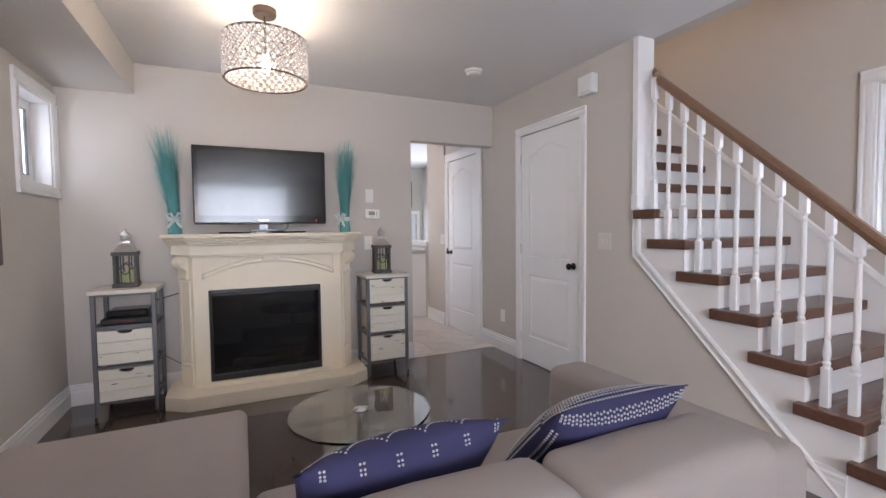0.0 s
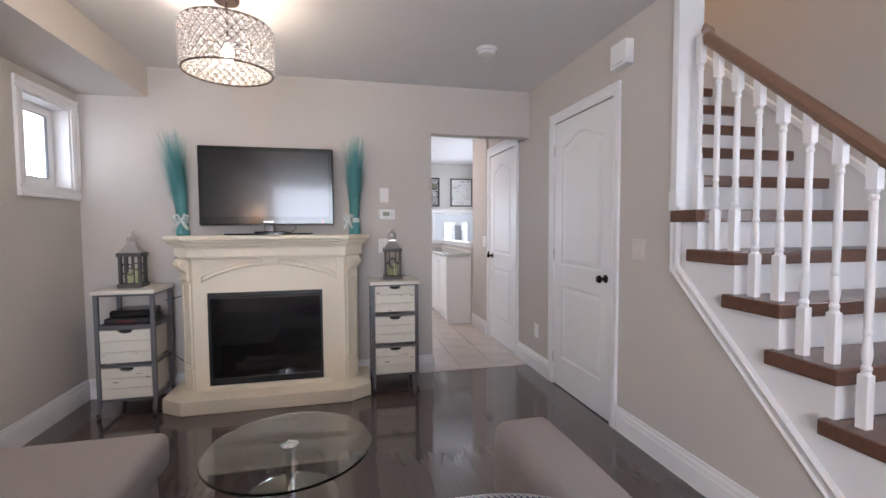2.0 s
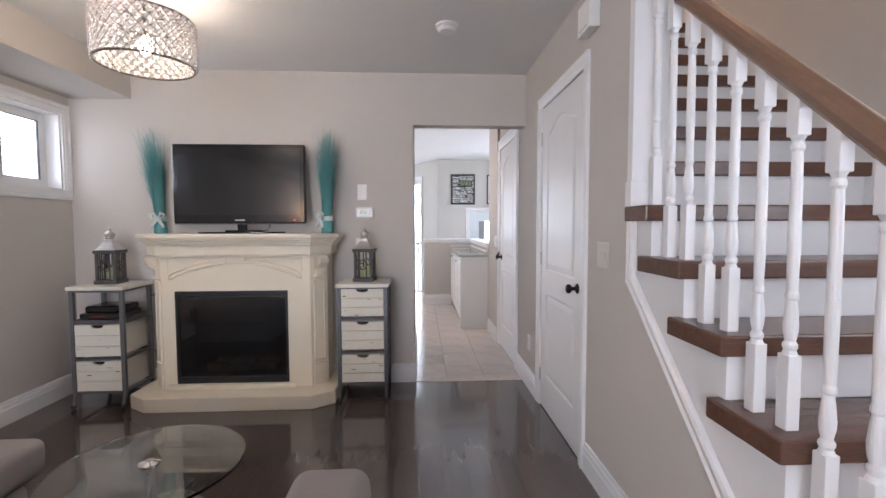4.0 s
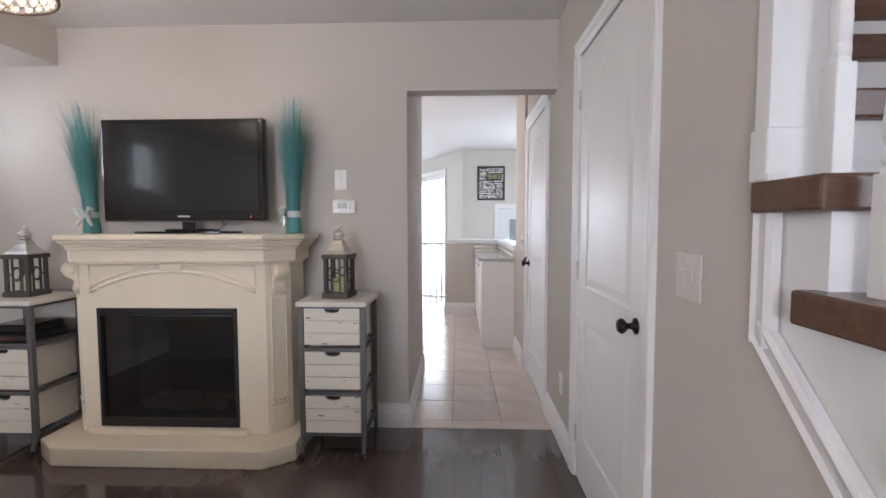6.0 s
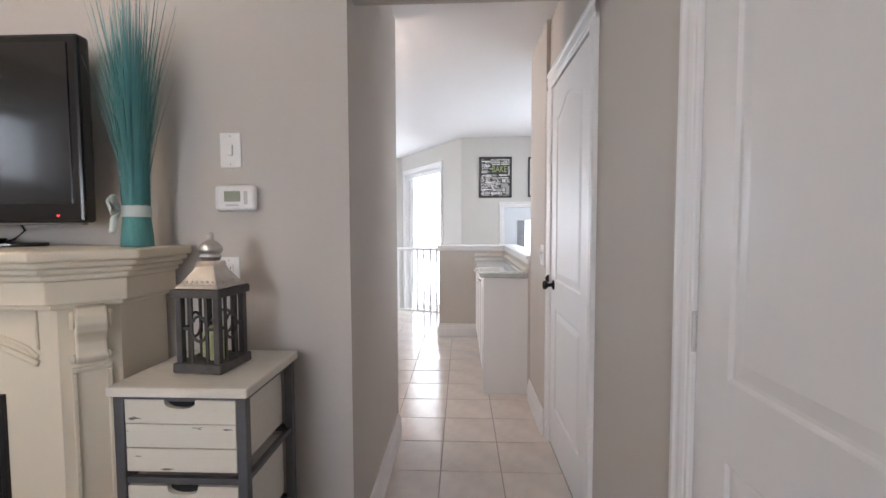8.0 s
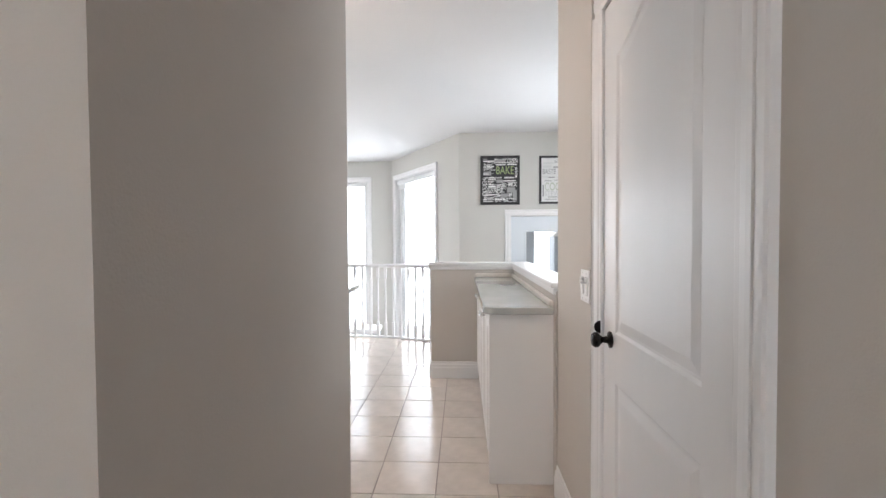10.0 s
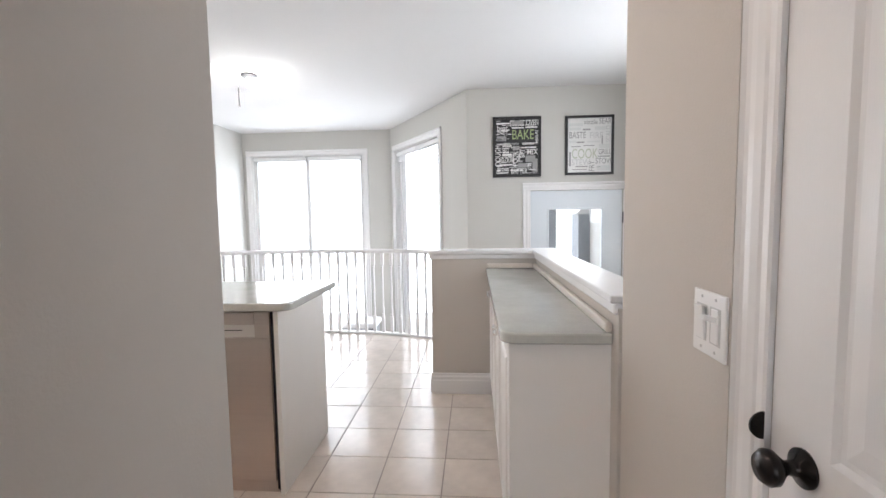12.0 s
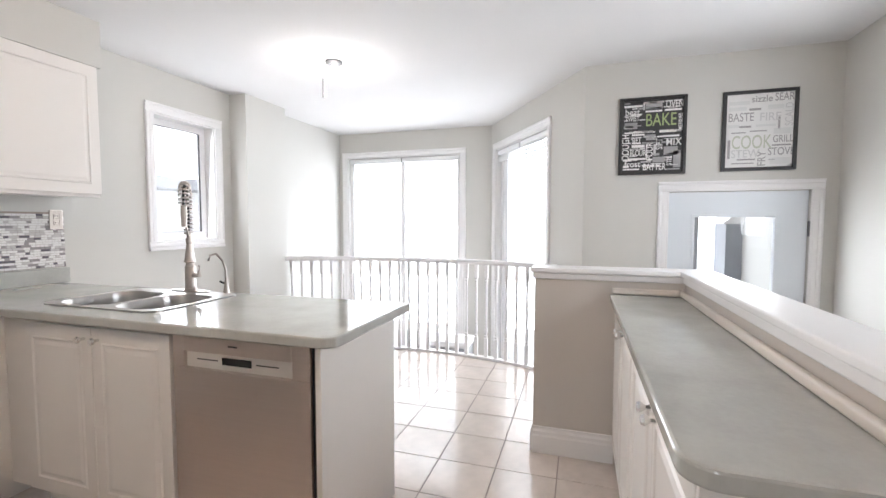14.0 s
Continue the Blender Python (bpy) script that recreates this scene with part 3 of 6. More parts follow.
RX = 2.306
rail_prof = [(-0.022, -0.017), (-0.015, -0.026), (0.015, -0.026), (0.022, -0.017), (0.027, 0.0), (0.024, 0.012), (0.015, 0.022), (0.0, 0.026), (-0.015, 0.022), (-0.024, 0.012), (-0.027, 0.0)]
rb = run((RX, 0.35, rail_z(0.35)), (RX, 2.275, rail_z(2.275)), rail_prof, up=Vector((0, -0.9095, 1)).normalized())
tube([(RX, 2.26, rail_z(2.26)), (RX + 0.012, 2.295, rail_z(2.295)), (RX + 0.045, 2.335, rail_z(2.33)), (RX + 0.09, 2.37, rail_z(2.36)), (RX + 0.11, 2.42, rail_z(2.40)), (RX + 0.105, 2.52, rail_z(2.50)), (RX + 0.105, 3.6, rail_z(3.58))], 0.024, 12, rb)
part("handrail", rb, RAILWOOD, stairs, "brown stained wooden handrail")


def baluster(h):
    """Square foot, turned middle, square head; h to the underside of the rail."""
    s = 0.0165
    bm = bx(-s, s, -s, s, 0, 0.180, 0.002)
    t = h - 0.13
    prof = [(s * 0.98, 0.180), (0.0125, 0.190), (0.0155, 0.197), (0.0155, 0.204), (0.011, 0.212), (0.0150, 0.232), (0.0160, 0.252), (0.0125, 0.290), (0.0100, 0.308), (0.0135, 0.314), (0.0135, 0.322), (0.0110, 0.330),
            (0.0125, 0.40), (0.0130, 0.46), (0.0115, t - 0.06), (0.0105, t - 0.035), (0.0140, t - 0.028), (0.0140, t - 0.020), (0.0105, t - 0.012), (0.0160, t)]
    lathe(prof, 16, bm)
    head = bx(-s, s, -s, s, t, h, 0.002)
    merge(bm, head)
    return bm


made = {}
for n in range(0, 7):
    yf = tread_back(n) - 0.262
    for k, off in enumerate((0.062, 0.164)):
        if n == 0 and k == 1:
            continue
        y = yf + off
        h = rail_z(y) - 0.020 - tread_z(n)
        if k not in made:
            made[k] = part("baluster", baluster(h + 0.012), TRIM, stairs, smooth=False)
            b = made[k]
        else:
            b = new("baluster", made[k].data)
            b.parent = stairs
        b.location = (RX, y, tread_z(n))
# white cap on the end of the closet wall, with a plinth
capt = thing("wall_end_trim", (0, 0, 0), "white painted boards on a wall end", "trim", kind="structure")
part("board", bx(2.270, 2.405, 2.412, 2.43, 1.331, H - 0.002, 0.002), TRIM, capt)
part("board", bx(2.262, 2.2745, 2.412, 2.452, 1.331, H - 0.002, 0.002), TRIM, capt)
part("plinth", bx(2.256, 2.405, 2.405, 2.456, 1.331, 1.43, 0.004), TRIM, capt)


# ---- fireplace ----
fire = thing("fireplace", (0, 0, 0), "cream painted electric fireplace mantel with black glass insert", "fireplace")
fire.location = (0.012, -0.012, 0)
CX = 0.118


def mirror(pts):
    return [(CX + x, y) for x, y in pts] + [(CX - x, y) for x, y in reversed(pts)]


YW = YF - 0.002
part("hearth", prism(mirror([(0.70, YW), (0.70, 3.81), (0.558, 3.715)]), 0.0, 0.098, 0.006), CREAM, fire)
body = bmesh.new()
fl, frr, ft, fb = -0.305, 0.475, 0.797, 0.135
prism([(frr, 3.90), (0.635, 3.90), (0.735, 4.00), (0.735, YW), (frr, YW)], 0.098, 1.05, bm=body)
prism([(fl, YW), (-0.499, YW), (-0.499, 4.00), (-0.399, 3.90), (fl, 3.90)], 0.098, 1.05, bm=body)
bx(fl, frr, 3.90, YW, ft, 1.05, bm=body)
bx(fl, frr, 3.90, YW, 0.098, fb, bm=body)
part("surround", body, CREAM, fire)
part("sill", bx(-0.36, 0.53, 3.862, 3.90, 0.098, 0.132, 0.008), CREAM, fire)
for o0, z0, z1, bv in ((0.022, 1.036, 1.052, 0.004), (0.046, 1.052, 1.118, 0.004), (0.060, 1.118, 1.136, 0.006), (0.078, 1.136, 1.154, 0.007), (0.095, 1.154, 1.172, 0.007), (0.112, 1.172, 1.200, 0.006)):
    pts = [(0.612 + 0.92 * o0, YW), (0.612 + 0.92 * o0, 4.0 - 0.4 * o0), (0.514 + 0.36 * o0, 3.9 - o0)]
    part("mantel_moulding" if z1 < 1.19 else "mantel_shelf", prism(mirror(pts), z0, z1, bv), CREAM, fire)
# arched bead and keystone
for dz, rr in ((0, 0.009), (0.030, 0.006)):
    arc = [(CX + 0.46 * s, 3.897, 0.885 + dz * (1 if abs(s) < 0.97 else 0.6) + 0.112 * (1 - s * s)) for s in [k / 16 - 1 for k in range(33)]]
    part("arch_moulding", tube(arc, rr, 8), CREAM, fire, smooth=True)
part("keystone", bx(CX - 0.06, CX + 0.06, 3.885, 3.90, 1.0, 1.04, 0.005), CREAM, fire)
for sgn in (-1, 1):
    for z0, z1 in ((0.925, 1.035),):
        part("corner_bead", tube([(CX + sgn * 0.46, 3.897, z0), (CX + sgn * 0.46, 3.897, z1), (CX + sgn * 0.07, 3.897, z1)], 0.005, 6), CREAM, fire)
    # canted pilaster with scroll corbel
    mm = Matrix.Translation((CX + sgn * 0.567, 3.95, 0)) @ Matrix.Rotation(radians(45 * sgn), 4, "Z")
    pl = bx(-0.052, 0.052, -0.012, 0.002, 0.098, 0.255, 0.004)
    pl.transform(mm)
    part("pilaster_base", pl, CREAM, fire)
    for k in range(4):
        be = lathe([(0, -0.013), (0.009, -0.009), (0.013, 0), (0.009, 0.009), (0, 0.013)], 10)
        be.transform(mm @ Matrix.Translation((-0.036 + 0.024 * k, -0.006, 0.270)))
        part("bead", be, CREAM, fire, smooth=True)
    sh = bx(-0.042, 0.042, -0.006, 0.002, 0.288, 0.855, 0.003)
    for a in ((-0.046, -0.034, 0.288, 0.851), (0.034, 0.046, 0.288, 0.851), (-0.046, 0.046, 0.852, 0.866)):
        strip = bx(a[0], a[1], -0.012, 0.002, a[2], a[3], 0.003)
        strip.transform(mm)
        part("pilaster_bead", strip, CREAM, fire)
    sh.transform(mm)
    part("pilaster_shaft", sh, CREAM, fire)
    prof = [(0, 0.875), (-0.022, 0.878), (-0.030, 0.895), (-0.024, 0.912), (-0.020, 0.94), (-0.032, 0.955), (-0.060, 0.972), (-0.074, 0.995), (-0.072, 1.022), (-0.055, 1.042), (0, 1.044)]
    cb = prism(prof, -0.036, 0.036, 0.006, m=Matrix(((0, 0, 1, 0), (1, 0, 0, 0), (0, 1, 0, 0), (0, 0, 0, 1))))
    for sx in (-0.041, 0.041):
        lathe([(0, -0.006), (0.022, -0.006), (0.026, 0), (0.022, 0.006), (0, 0.006)], 18, cb, Matrix.Translation((sx, -0.043, 1.006)) @ Matrix.Rotation(radians(90), 4, "Y"))
        lathe([(0, -0.006), (0.010, -0.006), (0.013, 0), (0.010, 0.006), (0, 0.006)], 14, cb, Matrix.Translation((sx, -0.016, 0.895)) @ Matrix.Rotation(radians(90), 4, "Y"))
    cb.transform(mm)
    part("corbel", cb, CREAM, fire, "scrolled cream corbel")
ff = bmesh.new()
for a in ((fl, fl + 0.018, fb, ft), (frr - 0.018, frr, fb, ft), (fl + 0.018, frr - 0.018, ft - 0.026, ft), (fl + 0.018, frr - 0.018, fb, fb + 0.045)):
    bx(a[0], a[1], 3.889, 3.93, a[2], a[3], 0.003, bm=ff)
part("insert_frame", ff, BLACKM, fire, "black metal frame of the fire insert")
part("top_grille", bx(fl + 0.020, frr - 0.020, 3.890, 3.90, ft - 0.044, ft - 0.030, 0.003), BLACKM, fire)
FGLASS = glass("smoked_glass", 0.0, (0.62, 0.62, 0.64), 1.7)
part("insert_glass", bx(fl + 0.018, frr - 0.018, 3.908, 3.912, fb + 0.045, ft - 0.026), FGLASS, fire, "smoked glass pane")
box_in = bmesh.new()
bx(fl, frr, 4.17, 4.18, fb, ft, bm=box_in)
bx(fl + 0.002, fl + 0.01, 3.93, 4.17, fb, ft, bm=box_in)
bx(frr - 0.01, frr - 0.002, 3.93, 4.17, fb, ft, bm=box_in)
bx(fl + 0.01, frr - 0.01, 3.93, 4.17, fb + 0.001, fb + 0.02, bm=box_in)
bx(fl + 0.01, frr - 0.01, 3.93, 4.17, ft - 0.02, ft - 0.001, bm=box_in)
part("firebox", box_in, material("grey_firebox", (0.06, 0.06, 0.065), 0.6, vary=0.2, scale=8), fire)
LOG = material("charred_log", (0.13, 0.115, 0.10), 0.9, vary=0.4, scale=20, bump=0.6)
for a, b, r in (((-0.16, 4.06, 0.20), (0.34, 4.02, 0.22), 0.035), ((-0.1, 4.1, 0.24), (0.2, 4.0, 0.27), 0.028), ((0.05, 4.02, 0.26), (0.36, 4.1, 0.24), 0.026)):
    part("log", tube([Vector(a).lerp(Vector(b), k / 5) + Vector((0, 0, 0.008 * math.sin(k * 2.1))) for k in range(6)], [r * (1 + 0.12 * math.sin(k * 3)) for k in range(6)], 10), LOG, fire, smooth=True)


# ---- television ----
tv = thing("television", (0.096, 4.10, 1.201), "black glossy flat television standing on the mantel, switched off", "television")
part("cabinet", bx(-0.481, 0.481, -0.03, 0.020, 0.075, 0.66, 0.010), BLACK, tv)
part("rear_housing", bx(-0.40, 0.40, 0.020, 0.075, 0.12, 0.60, 0.02), BLACKM, tv)
SCREEN = material("dark_screen", (0.010, 0.010, 0.011), 0.17, vary=0.02, coat=0.25)
part("screen", bx(-0.448, 0.448, -0.034, -0.029, 0.135, 0.630, 0.001), SCREEN, tv)
part("nameplate", bx(-0.036, 0.036, -0.0345, -0.031, 0.094, 0.104, 0.001), material("silver_plate", (0.6, 0.6, 0.6), 0.3, 0.8), tv, "plain silver plate")
part("standby_light", bx(0.395, 0.401, -0.0345, -0.031, 0.095, 0.100), glow("red_lamp", (1, 0.05, 0.04), 2.0), tv)
part("chrome_lip", bx(-0.478, 0.478, -0.033, -0.012, 0.068, 0.0745, 0.002), STEEL, tv, "thin silver strip along the lower edge")
part("neck", bx(-0.035, 0.035, 0.0, 0.02, 0.02, 0.08, 0.006), BLACK, tv)
part("foot_plate", bx(-0.10, 0.13, -0.06, 0.06, 0.012, 0.026, 0.006), BLACK, tv)
part("base", prism([(0.32 * math.cos(a) * 1.0, 0.0 + 0.10 * math.sin(a)) for a in [2 * math.pi * k / 40 for k in range(40)]], 0.0, 0.012, 0.003), BLACK, tv)
part("cable", tube([(0.17, 0.05, 0.06 + 0.04), (0.19, 0.06, 0.05), (0.16, 0.05, 0.02), (0.10, 0.05, 0.006)], 0.004, 6), BLACKM, tv)


# ---- teal grass bundles ----
TEAL = material("teal_dyed_grass", (0.095, 0.285, 0.285), 0.75, vary=0.3, scale=30, grain=0.25, grain_scale=200, stretch=(3, 3, 0.2))
RIBBON = material("pale_ribbon", (0.60, 0.67, 0.65), 0.5, vary=0.1)


def grass_bundle(at, seed, turn, lean):
    ob = thing("decorative_grass", at, "teal dried grass bundle tied with a pale ribbon on the mantel", "decoration", "teal grass on the mantel", rz=turn)
    rnd = random.Random(seed)
    part("base", lathe([(0.045, 0), (0.044, 0.03), (0.037, 0.10), (0.034, 0.13), (0.033, 0.18), (0.026, 0.26), (0.0, 0.28)], 28), TEAL, ob, smooth=True)
    bm = bmesh.new()
    for k in range(800):
        a, q = rnd.uniform(0, 2 * math.pi), math.sqrt(rnd.random())
        ca, sa = math.cos(a), math.sin(a)
        h = rnd.uniform(0.45, 0.78) if rnd.random() < 0.75 else rnd.uniform(0.3, 0.55)
        r1 = 0.036 * q + 0.002
        r2 = q * rnd.uniform(0.03, 0.135) * h / 0.7
        w = rnd.uniform(0.0010, 0.0026)
        px, py = -sa * w, ca * w
        prev = None
        for s in (0.0, 0.35, 0.7, 1.0):
            z = 0.115 + s * (h - 0.115)
            rr = r1 * (1 - 0.12 * math.sin(math.pi * min(1, s * 2.2))) + (r2 - r1 * 0.3) * s * s
            ww = 1 - 0.8 * s
            rx = ca * rr + lean * s * s
            v = [bm.verts.new((rx + px * ww, sa * rr + py * ww, z)), bm.verts.new((rx - px * ww, sa * rr - py * ww, z))]
            if prev:
                bm.faces.new((prev[0], prev[1], v[1], v[0]))
            prev = v
    part("grass_blades", bm, TEAL, ob)["kind"] = "stuff"
    rb = lathe([(0.038, 0.092), (0.0415, 0.096), (0.041, 0.124), (0.037, 0.129)], 28)
    part("ribbon", rb, RIBBON, ob, "pale tied ribbon", smooth=True)
    bow = bmesh.new()
    for sg in (-1, 1):
        tube([(0, -0.042, 0.112), (sg * 0.024, -0.060, 0.152), (sg * 0.050, -0.064, 0.142), (sg * 0.034, -0.058, 0.104), (0, -0.044, 0.110)], [0.006, 0.011, 0.013, 0.010, 0.006], 6, bow)
        tube([(0, -0.044, 0.110), (sg * 0.020, -0.058, 0.082), (sg * 0.044, -0.064, 0.046)], [0.006, 0.012, 0.009], 6, bow)
    part("bow", bow, RIBBON, ob, smooth=True)
    return ob


grass_bundle((-0.512, 4.13, 1.201), 1, 8, -0.05)
grass_bundle((0.735, 4.085, 1.201), 2, -50, 0.02)


# ---- lanterns ----
LANT = material("distressed_black_wood", (0.075, 0.07, 0.068), 0.6, vary=0.35, scale=40, bump=0.3)
TINROOF = material("hammered_tin", (0.58, 0.55, 0.52), 0.28, metal=0.95, vary=0.15, scale=40, bump=0.9, grain_scale=70)
CANDLE = material("pale_green_candle", (0.50, 0.55, 0.28), 0.5, vary=0.08)


def lantern(at, rz):
    ob = thing("lantern", at, "dark wooden lantern with hammered metal roof on a cart", "lantern", "lanterns", rz=rz)
    part("base", bx(-0.075, 0.075, -0.075, 0.075, 0, 0.028, 0.004), LANT, ob)
    for x in (-0.058, 0.058):
        for y in (-0.058, 0.058):
            part("post", bx(x - 0.009, x + 0.009, y - 0.009, y + 0.009, 0.028, 0.215, 0.002), LANT, ob)
    for k in range(4):
        bm = bmesh.new()
        for x in (-0.024, 0.024):
            bx(x - 0.004, x + 0.004, -0.061, -0.055, 0.028, 0.215, bm=bm)
        ring = [(0.024 * math.cos(a), -0.058, 0.125 + 0.036 * math.sin(a)) for a in [2 * math.pi * j / 20 for j in range(20)]]
        tube(ring, 0.0042, 6, bm, closed=True)
        bx(-0.05, -0.024, -0.061, -0.055, 0.121, 0.129, bm=bm)
        bx(0.024, 0.05, -0.061, -0.055, 0.121, 0.129, bm=bm)
        bm.transform(Matrix.Rotation(math.pi / 2 * k, 4, "Z"))
        part("lattice", bm, LANT, ob)
    part("top_plate", bx(-0.075, 0.075, -0.075, 0.075, 0.215, 0.240, 0.004), LANT, ob)
    prof = [(0.094, 0.240), (0.092, 0.245), (0.084, 0.250), (0.064, 0.272), (0.047, 0.290), (0.040, 0.300), (0.040, 0.312), (0.034, 0.316), (0.0, 0.317)]
    roof = lathe(prof, 4)
    roof.transform(Matrix.Rotation(math.pi / 4, 4, "Z"))
    bmesh.ops.bevel(roof, geom=[e for e in roof.edges if e.calc_length() > 0.02], offset=0.002, segments=1, affect="EDGES")
    part("roof", roof, TINROOF, ob, "hammered silver roof")
    part("dome", lathe([(0.026, 0.316), (0.026, 0.324), (0.030, 0.326), (0.030, 0.330), (0.024, 0.333), (0.031, 0.341), (0.033, 0.350), (0.028, 0.362), (0.016, 0.372), (0.009, 0.377), (0.008, 0.384), (0.011, 0.389), (0.010, 0.396), (0.0, 0.401)], 20), TINROOF, ob, smooth=True)
    for k in range(4):
        band = bmesh.new()
        for j in range(6):
            lathe([(0.0, -0.0015), (0.007, -0.0015), (0.0075, 0.0), (0.005, 0.0018), (0.0, 0.002)], 10, band, Matrix.Translation((-0.040 + 0.016 * j, -0.0545, 0.2575)) @ Matrix.Rotation(radians(48), 4, "X"))
        band.transform(Matrix.Rotation(math.pi / 2 * k, 4, "Z"))
        part("embossed_band", band, TINROOF, ob, smooth=True)["kind"] = "stuff"
    for x, y, h, r in ((-0.018, 0.012, 0.075, 0.022), (0.022, -0.012, 0.10, 0.022)):
        c = part("candle", lathe([(r, 0.028), (r, 0.028 + h - 0.004), (r - 0.005, 0.028 + h), (0, 0.025 + h)], 18), CANDLE, ob, "pale green candle", smooth=False)
        w = part("wick", tube([(x, y, 0.02 + h), (x + 0.001, y, 0.036 + h)], 0.001, 5), BLACKM, c)
        c.location = (x, y, 0)
        w.location = (-x, -y, 0)
    return ob


lantern((-0.790, 3.99, 0.847), 4)
lantern((1.023, 3.995, 0.847), -6)


# ---- drawer carts ----
WHITEWASH = material("whitewashed_board", (0.74, 0.70, 0.63), 0.6, vary=0.08, scale=10, grain=0.10, grain_scale=35, stretch=(0.8, 8, 8), bump=0.2)
DRAWERW = bpy.data.materials.new("chipped_white_board")
DRAWERW.use_nodes = True
_n = DRAWERW.node_tree
_b = _n.nodes["Principled BSDF"]
_b.inputs["Roughness"].default_value = 0.6
_tc, _mp, _no, _rp = (_n.nodes.new(k) for k in ("ShaderNodeTexCoord", "ShaderNodeMapping", "ShaderNodeTexNoise", "ShaderNodeValToRGB"))
_mp.inputs["Scale"].default_value = (7, 7, 34)
_no.inputs["Scale"].default_value, _no.inputs["Detail"].default_value = 1.6, 6
_rp.color_ramp.elements[0].position, _rp.color_ramp.elements[0].color = 0.305, (0.11, 0.095, 0.08, 1)
_rp.color_ramp.elements[1].position, _rp.color_ramp.elements[1].color = 0.345, (0.74, 0.70, 0.61, 1)
_n.links.new(_tc.outputs["Object"], _mp.inputs[0])
_n.links.new(_mp.outputs[0], _no.inputs["Vector"])
_n.links.new(_no.outputs["Fac"], _rp.inputs[0])
_n.links.new(_rp.outputs[0], _b.inputs["Base Color"])
# near-black that paints the shade inside drawer grips and socket slots
GAPSHADE = material("recess_shade", (0.012, 0.012, 0.012), 0.9)


def drawer(cart, z0, z1, w, d):
    """Board-fronted drawer with a scooped grip at its top edge."""
    dr = part("drawer", bx(-w + 0.006, w - 0.006, -d + 0.016, d - 0.02, z0, z1 - 0.006), WHITEWASH, cart)
    h = (z1 - z0) / 3
    for k in range(3):
        a, b = z0 + k * h + 0.0012, z0 + (k + 1) * h - 0.0012
        if k < 2:
            bm = bx(-w, w, -d, -d + 0.015, a, b, 0.0016)
        else:
            g = 0.042
            pts = [(-w, a), (w, a), (w, b), (g, b)] + [(g * math.cos(t), b - 0.024 * math.sin(t) ** 0.6) for t in [math.pi * j / 12 for j in range(1, 12)]] + [(-g, b), (-w, b)]
            bm = prism(pts, -0.015, 0, 0, m=Matrix(((1, 0, 0, 0), (0, 0, -1, -d), (0, 1, 0, 0), (0, 0, 0, 1))))
        part("board", bm, DRAWERW, dr, "chipped white board")
    # flat black sheet in place of the shade behind the scooped grip
    part("grip_shade", bx(-0.046, 0.046, -d + 0.0152, -d + 0.0158, z1 - 0.03, z1 - 0.006), GAPSHADE, dr)
    return dr


def cart(at, label, drawers, shelf=None, rz=0):
    ob = thing("drawer_cart", at, label, "cart", "drawer carts", rz=rz)
    W, D, T = 0.178, 0.165, 0.820
    part("top_board", bx(-W - 0.010, W + 0.010, -D - 0.012, D + 0.010, T, T + 0.026, 0.004), WHITEWASH, ob, "whitewashed wooden top")
    s = 0.013
    for x in (-1, 1):
        for y in (-1, 1):
            px, py = x * (W - s), y * (D - s)
            leg = bx(px - s, px + s, py - s, py + s, 0.12, T, 0.002)
            pts = [(px, py, 0.13), (px, py + y * 0.004, 0.09), (px, py + y * 0.018, 0.05), (px, py + y * 0.026, 0.022)]
            tube(pts, [0.014, 0.014, 0.012, 0.011], 8, leg)
            p = part("leg", leg, STEEL, ob)
            part("caster", lathe([(0, -0.008), (0.016, -0.008), (0.018, 0), (0.016, 0.008), (0, 0.008)], 16, m=Matrix.Translation((px, py + y * 0.026, 0.018)) @ Matrix.Rotation(radians(90), 4, "Y")), BLACKM, p)
    levels = sorted({z for pair in drawers for z in (pair[0] - 0.012, pair[1] + 0.012)} | {T - 0.008})
    done = []
    for z in levels:
        if any(abs(z - q) < 0.03 for q in done):
            continue
        done.append(z)
        for y in (-1, 1):
            part("cross_rail", bx(-W + 2 * s, W - 2 * s, y * (D - s) - 0.008, y * (D - s) + 0.008, z - 0.008, z + 0.008, 0.001), STEEL, ob)
        for x in (-1, 1):
            part("side_rail", bx(x * (W - s) - 0.008, x * (W - s) + 0.008, -D + 2 * s, D - 2 * s, z - 0.008, z + 0.008, 0.001), STEEL, ob)
    if shelf:
        part("shelf", bx(-W + 0.008, W - 0.008, -D + 0.006, D - 0.006, shelf - 0.010, shelf, 0.002), STEEL, ob)
    for a, b in drawers:
        drawer(ob, a, b, W - 2 * s - 0.003, D - 0.003)
    return ob


cart((1.022, 3.995, 0), "grey steel cart with three chipped white wooden drawers", [(0.613, 0.810), (0.374, 0.577), (0.136, 0.338)])
cart((-0.780, 3.975, 0), "grey steel cart with an open shelf above two chipped white drawers", [(0.360, 0.582), (0.118, 0.328)], shelf=0.612)
rec = thing("media_player", (-0.780, 3.97, 0.613), "black glossy media player on the open shelf of a cart", "electronics")
part("lower_box", bx(-0.135, 0.135, -0.13, 0.11, 0.004, 0.040, 0.008), BLACKM, rec)
part("front_strip", bx(-0.06, 0.05, -0.132, -0.129, 0.012, 0.026), material("dark_red_plastic", (0.10, 0.02, 0.02), 0.3), rec)
part("upper_box", bx(-0.11, 0.13, -0.115, 0.10, 0.041, 0.090, 0.016, seg=3), BLACK, rec)
wire = thing("power_cable", (-0.65, 4.12, 0.0), "thin black cable running from a cart to the fireplace", "cable")
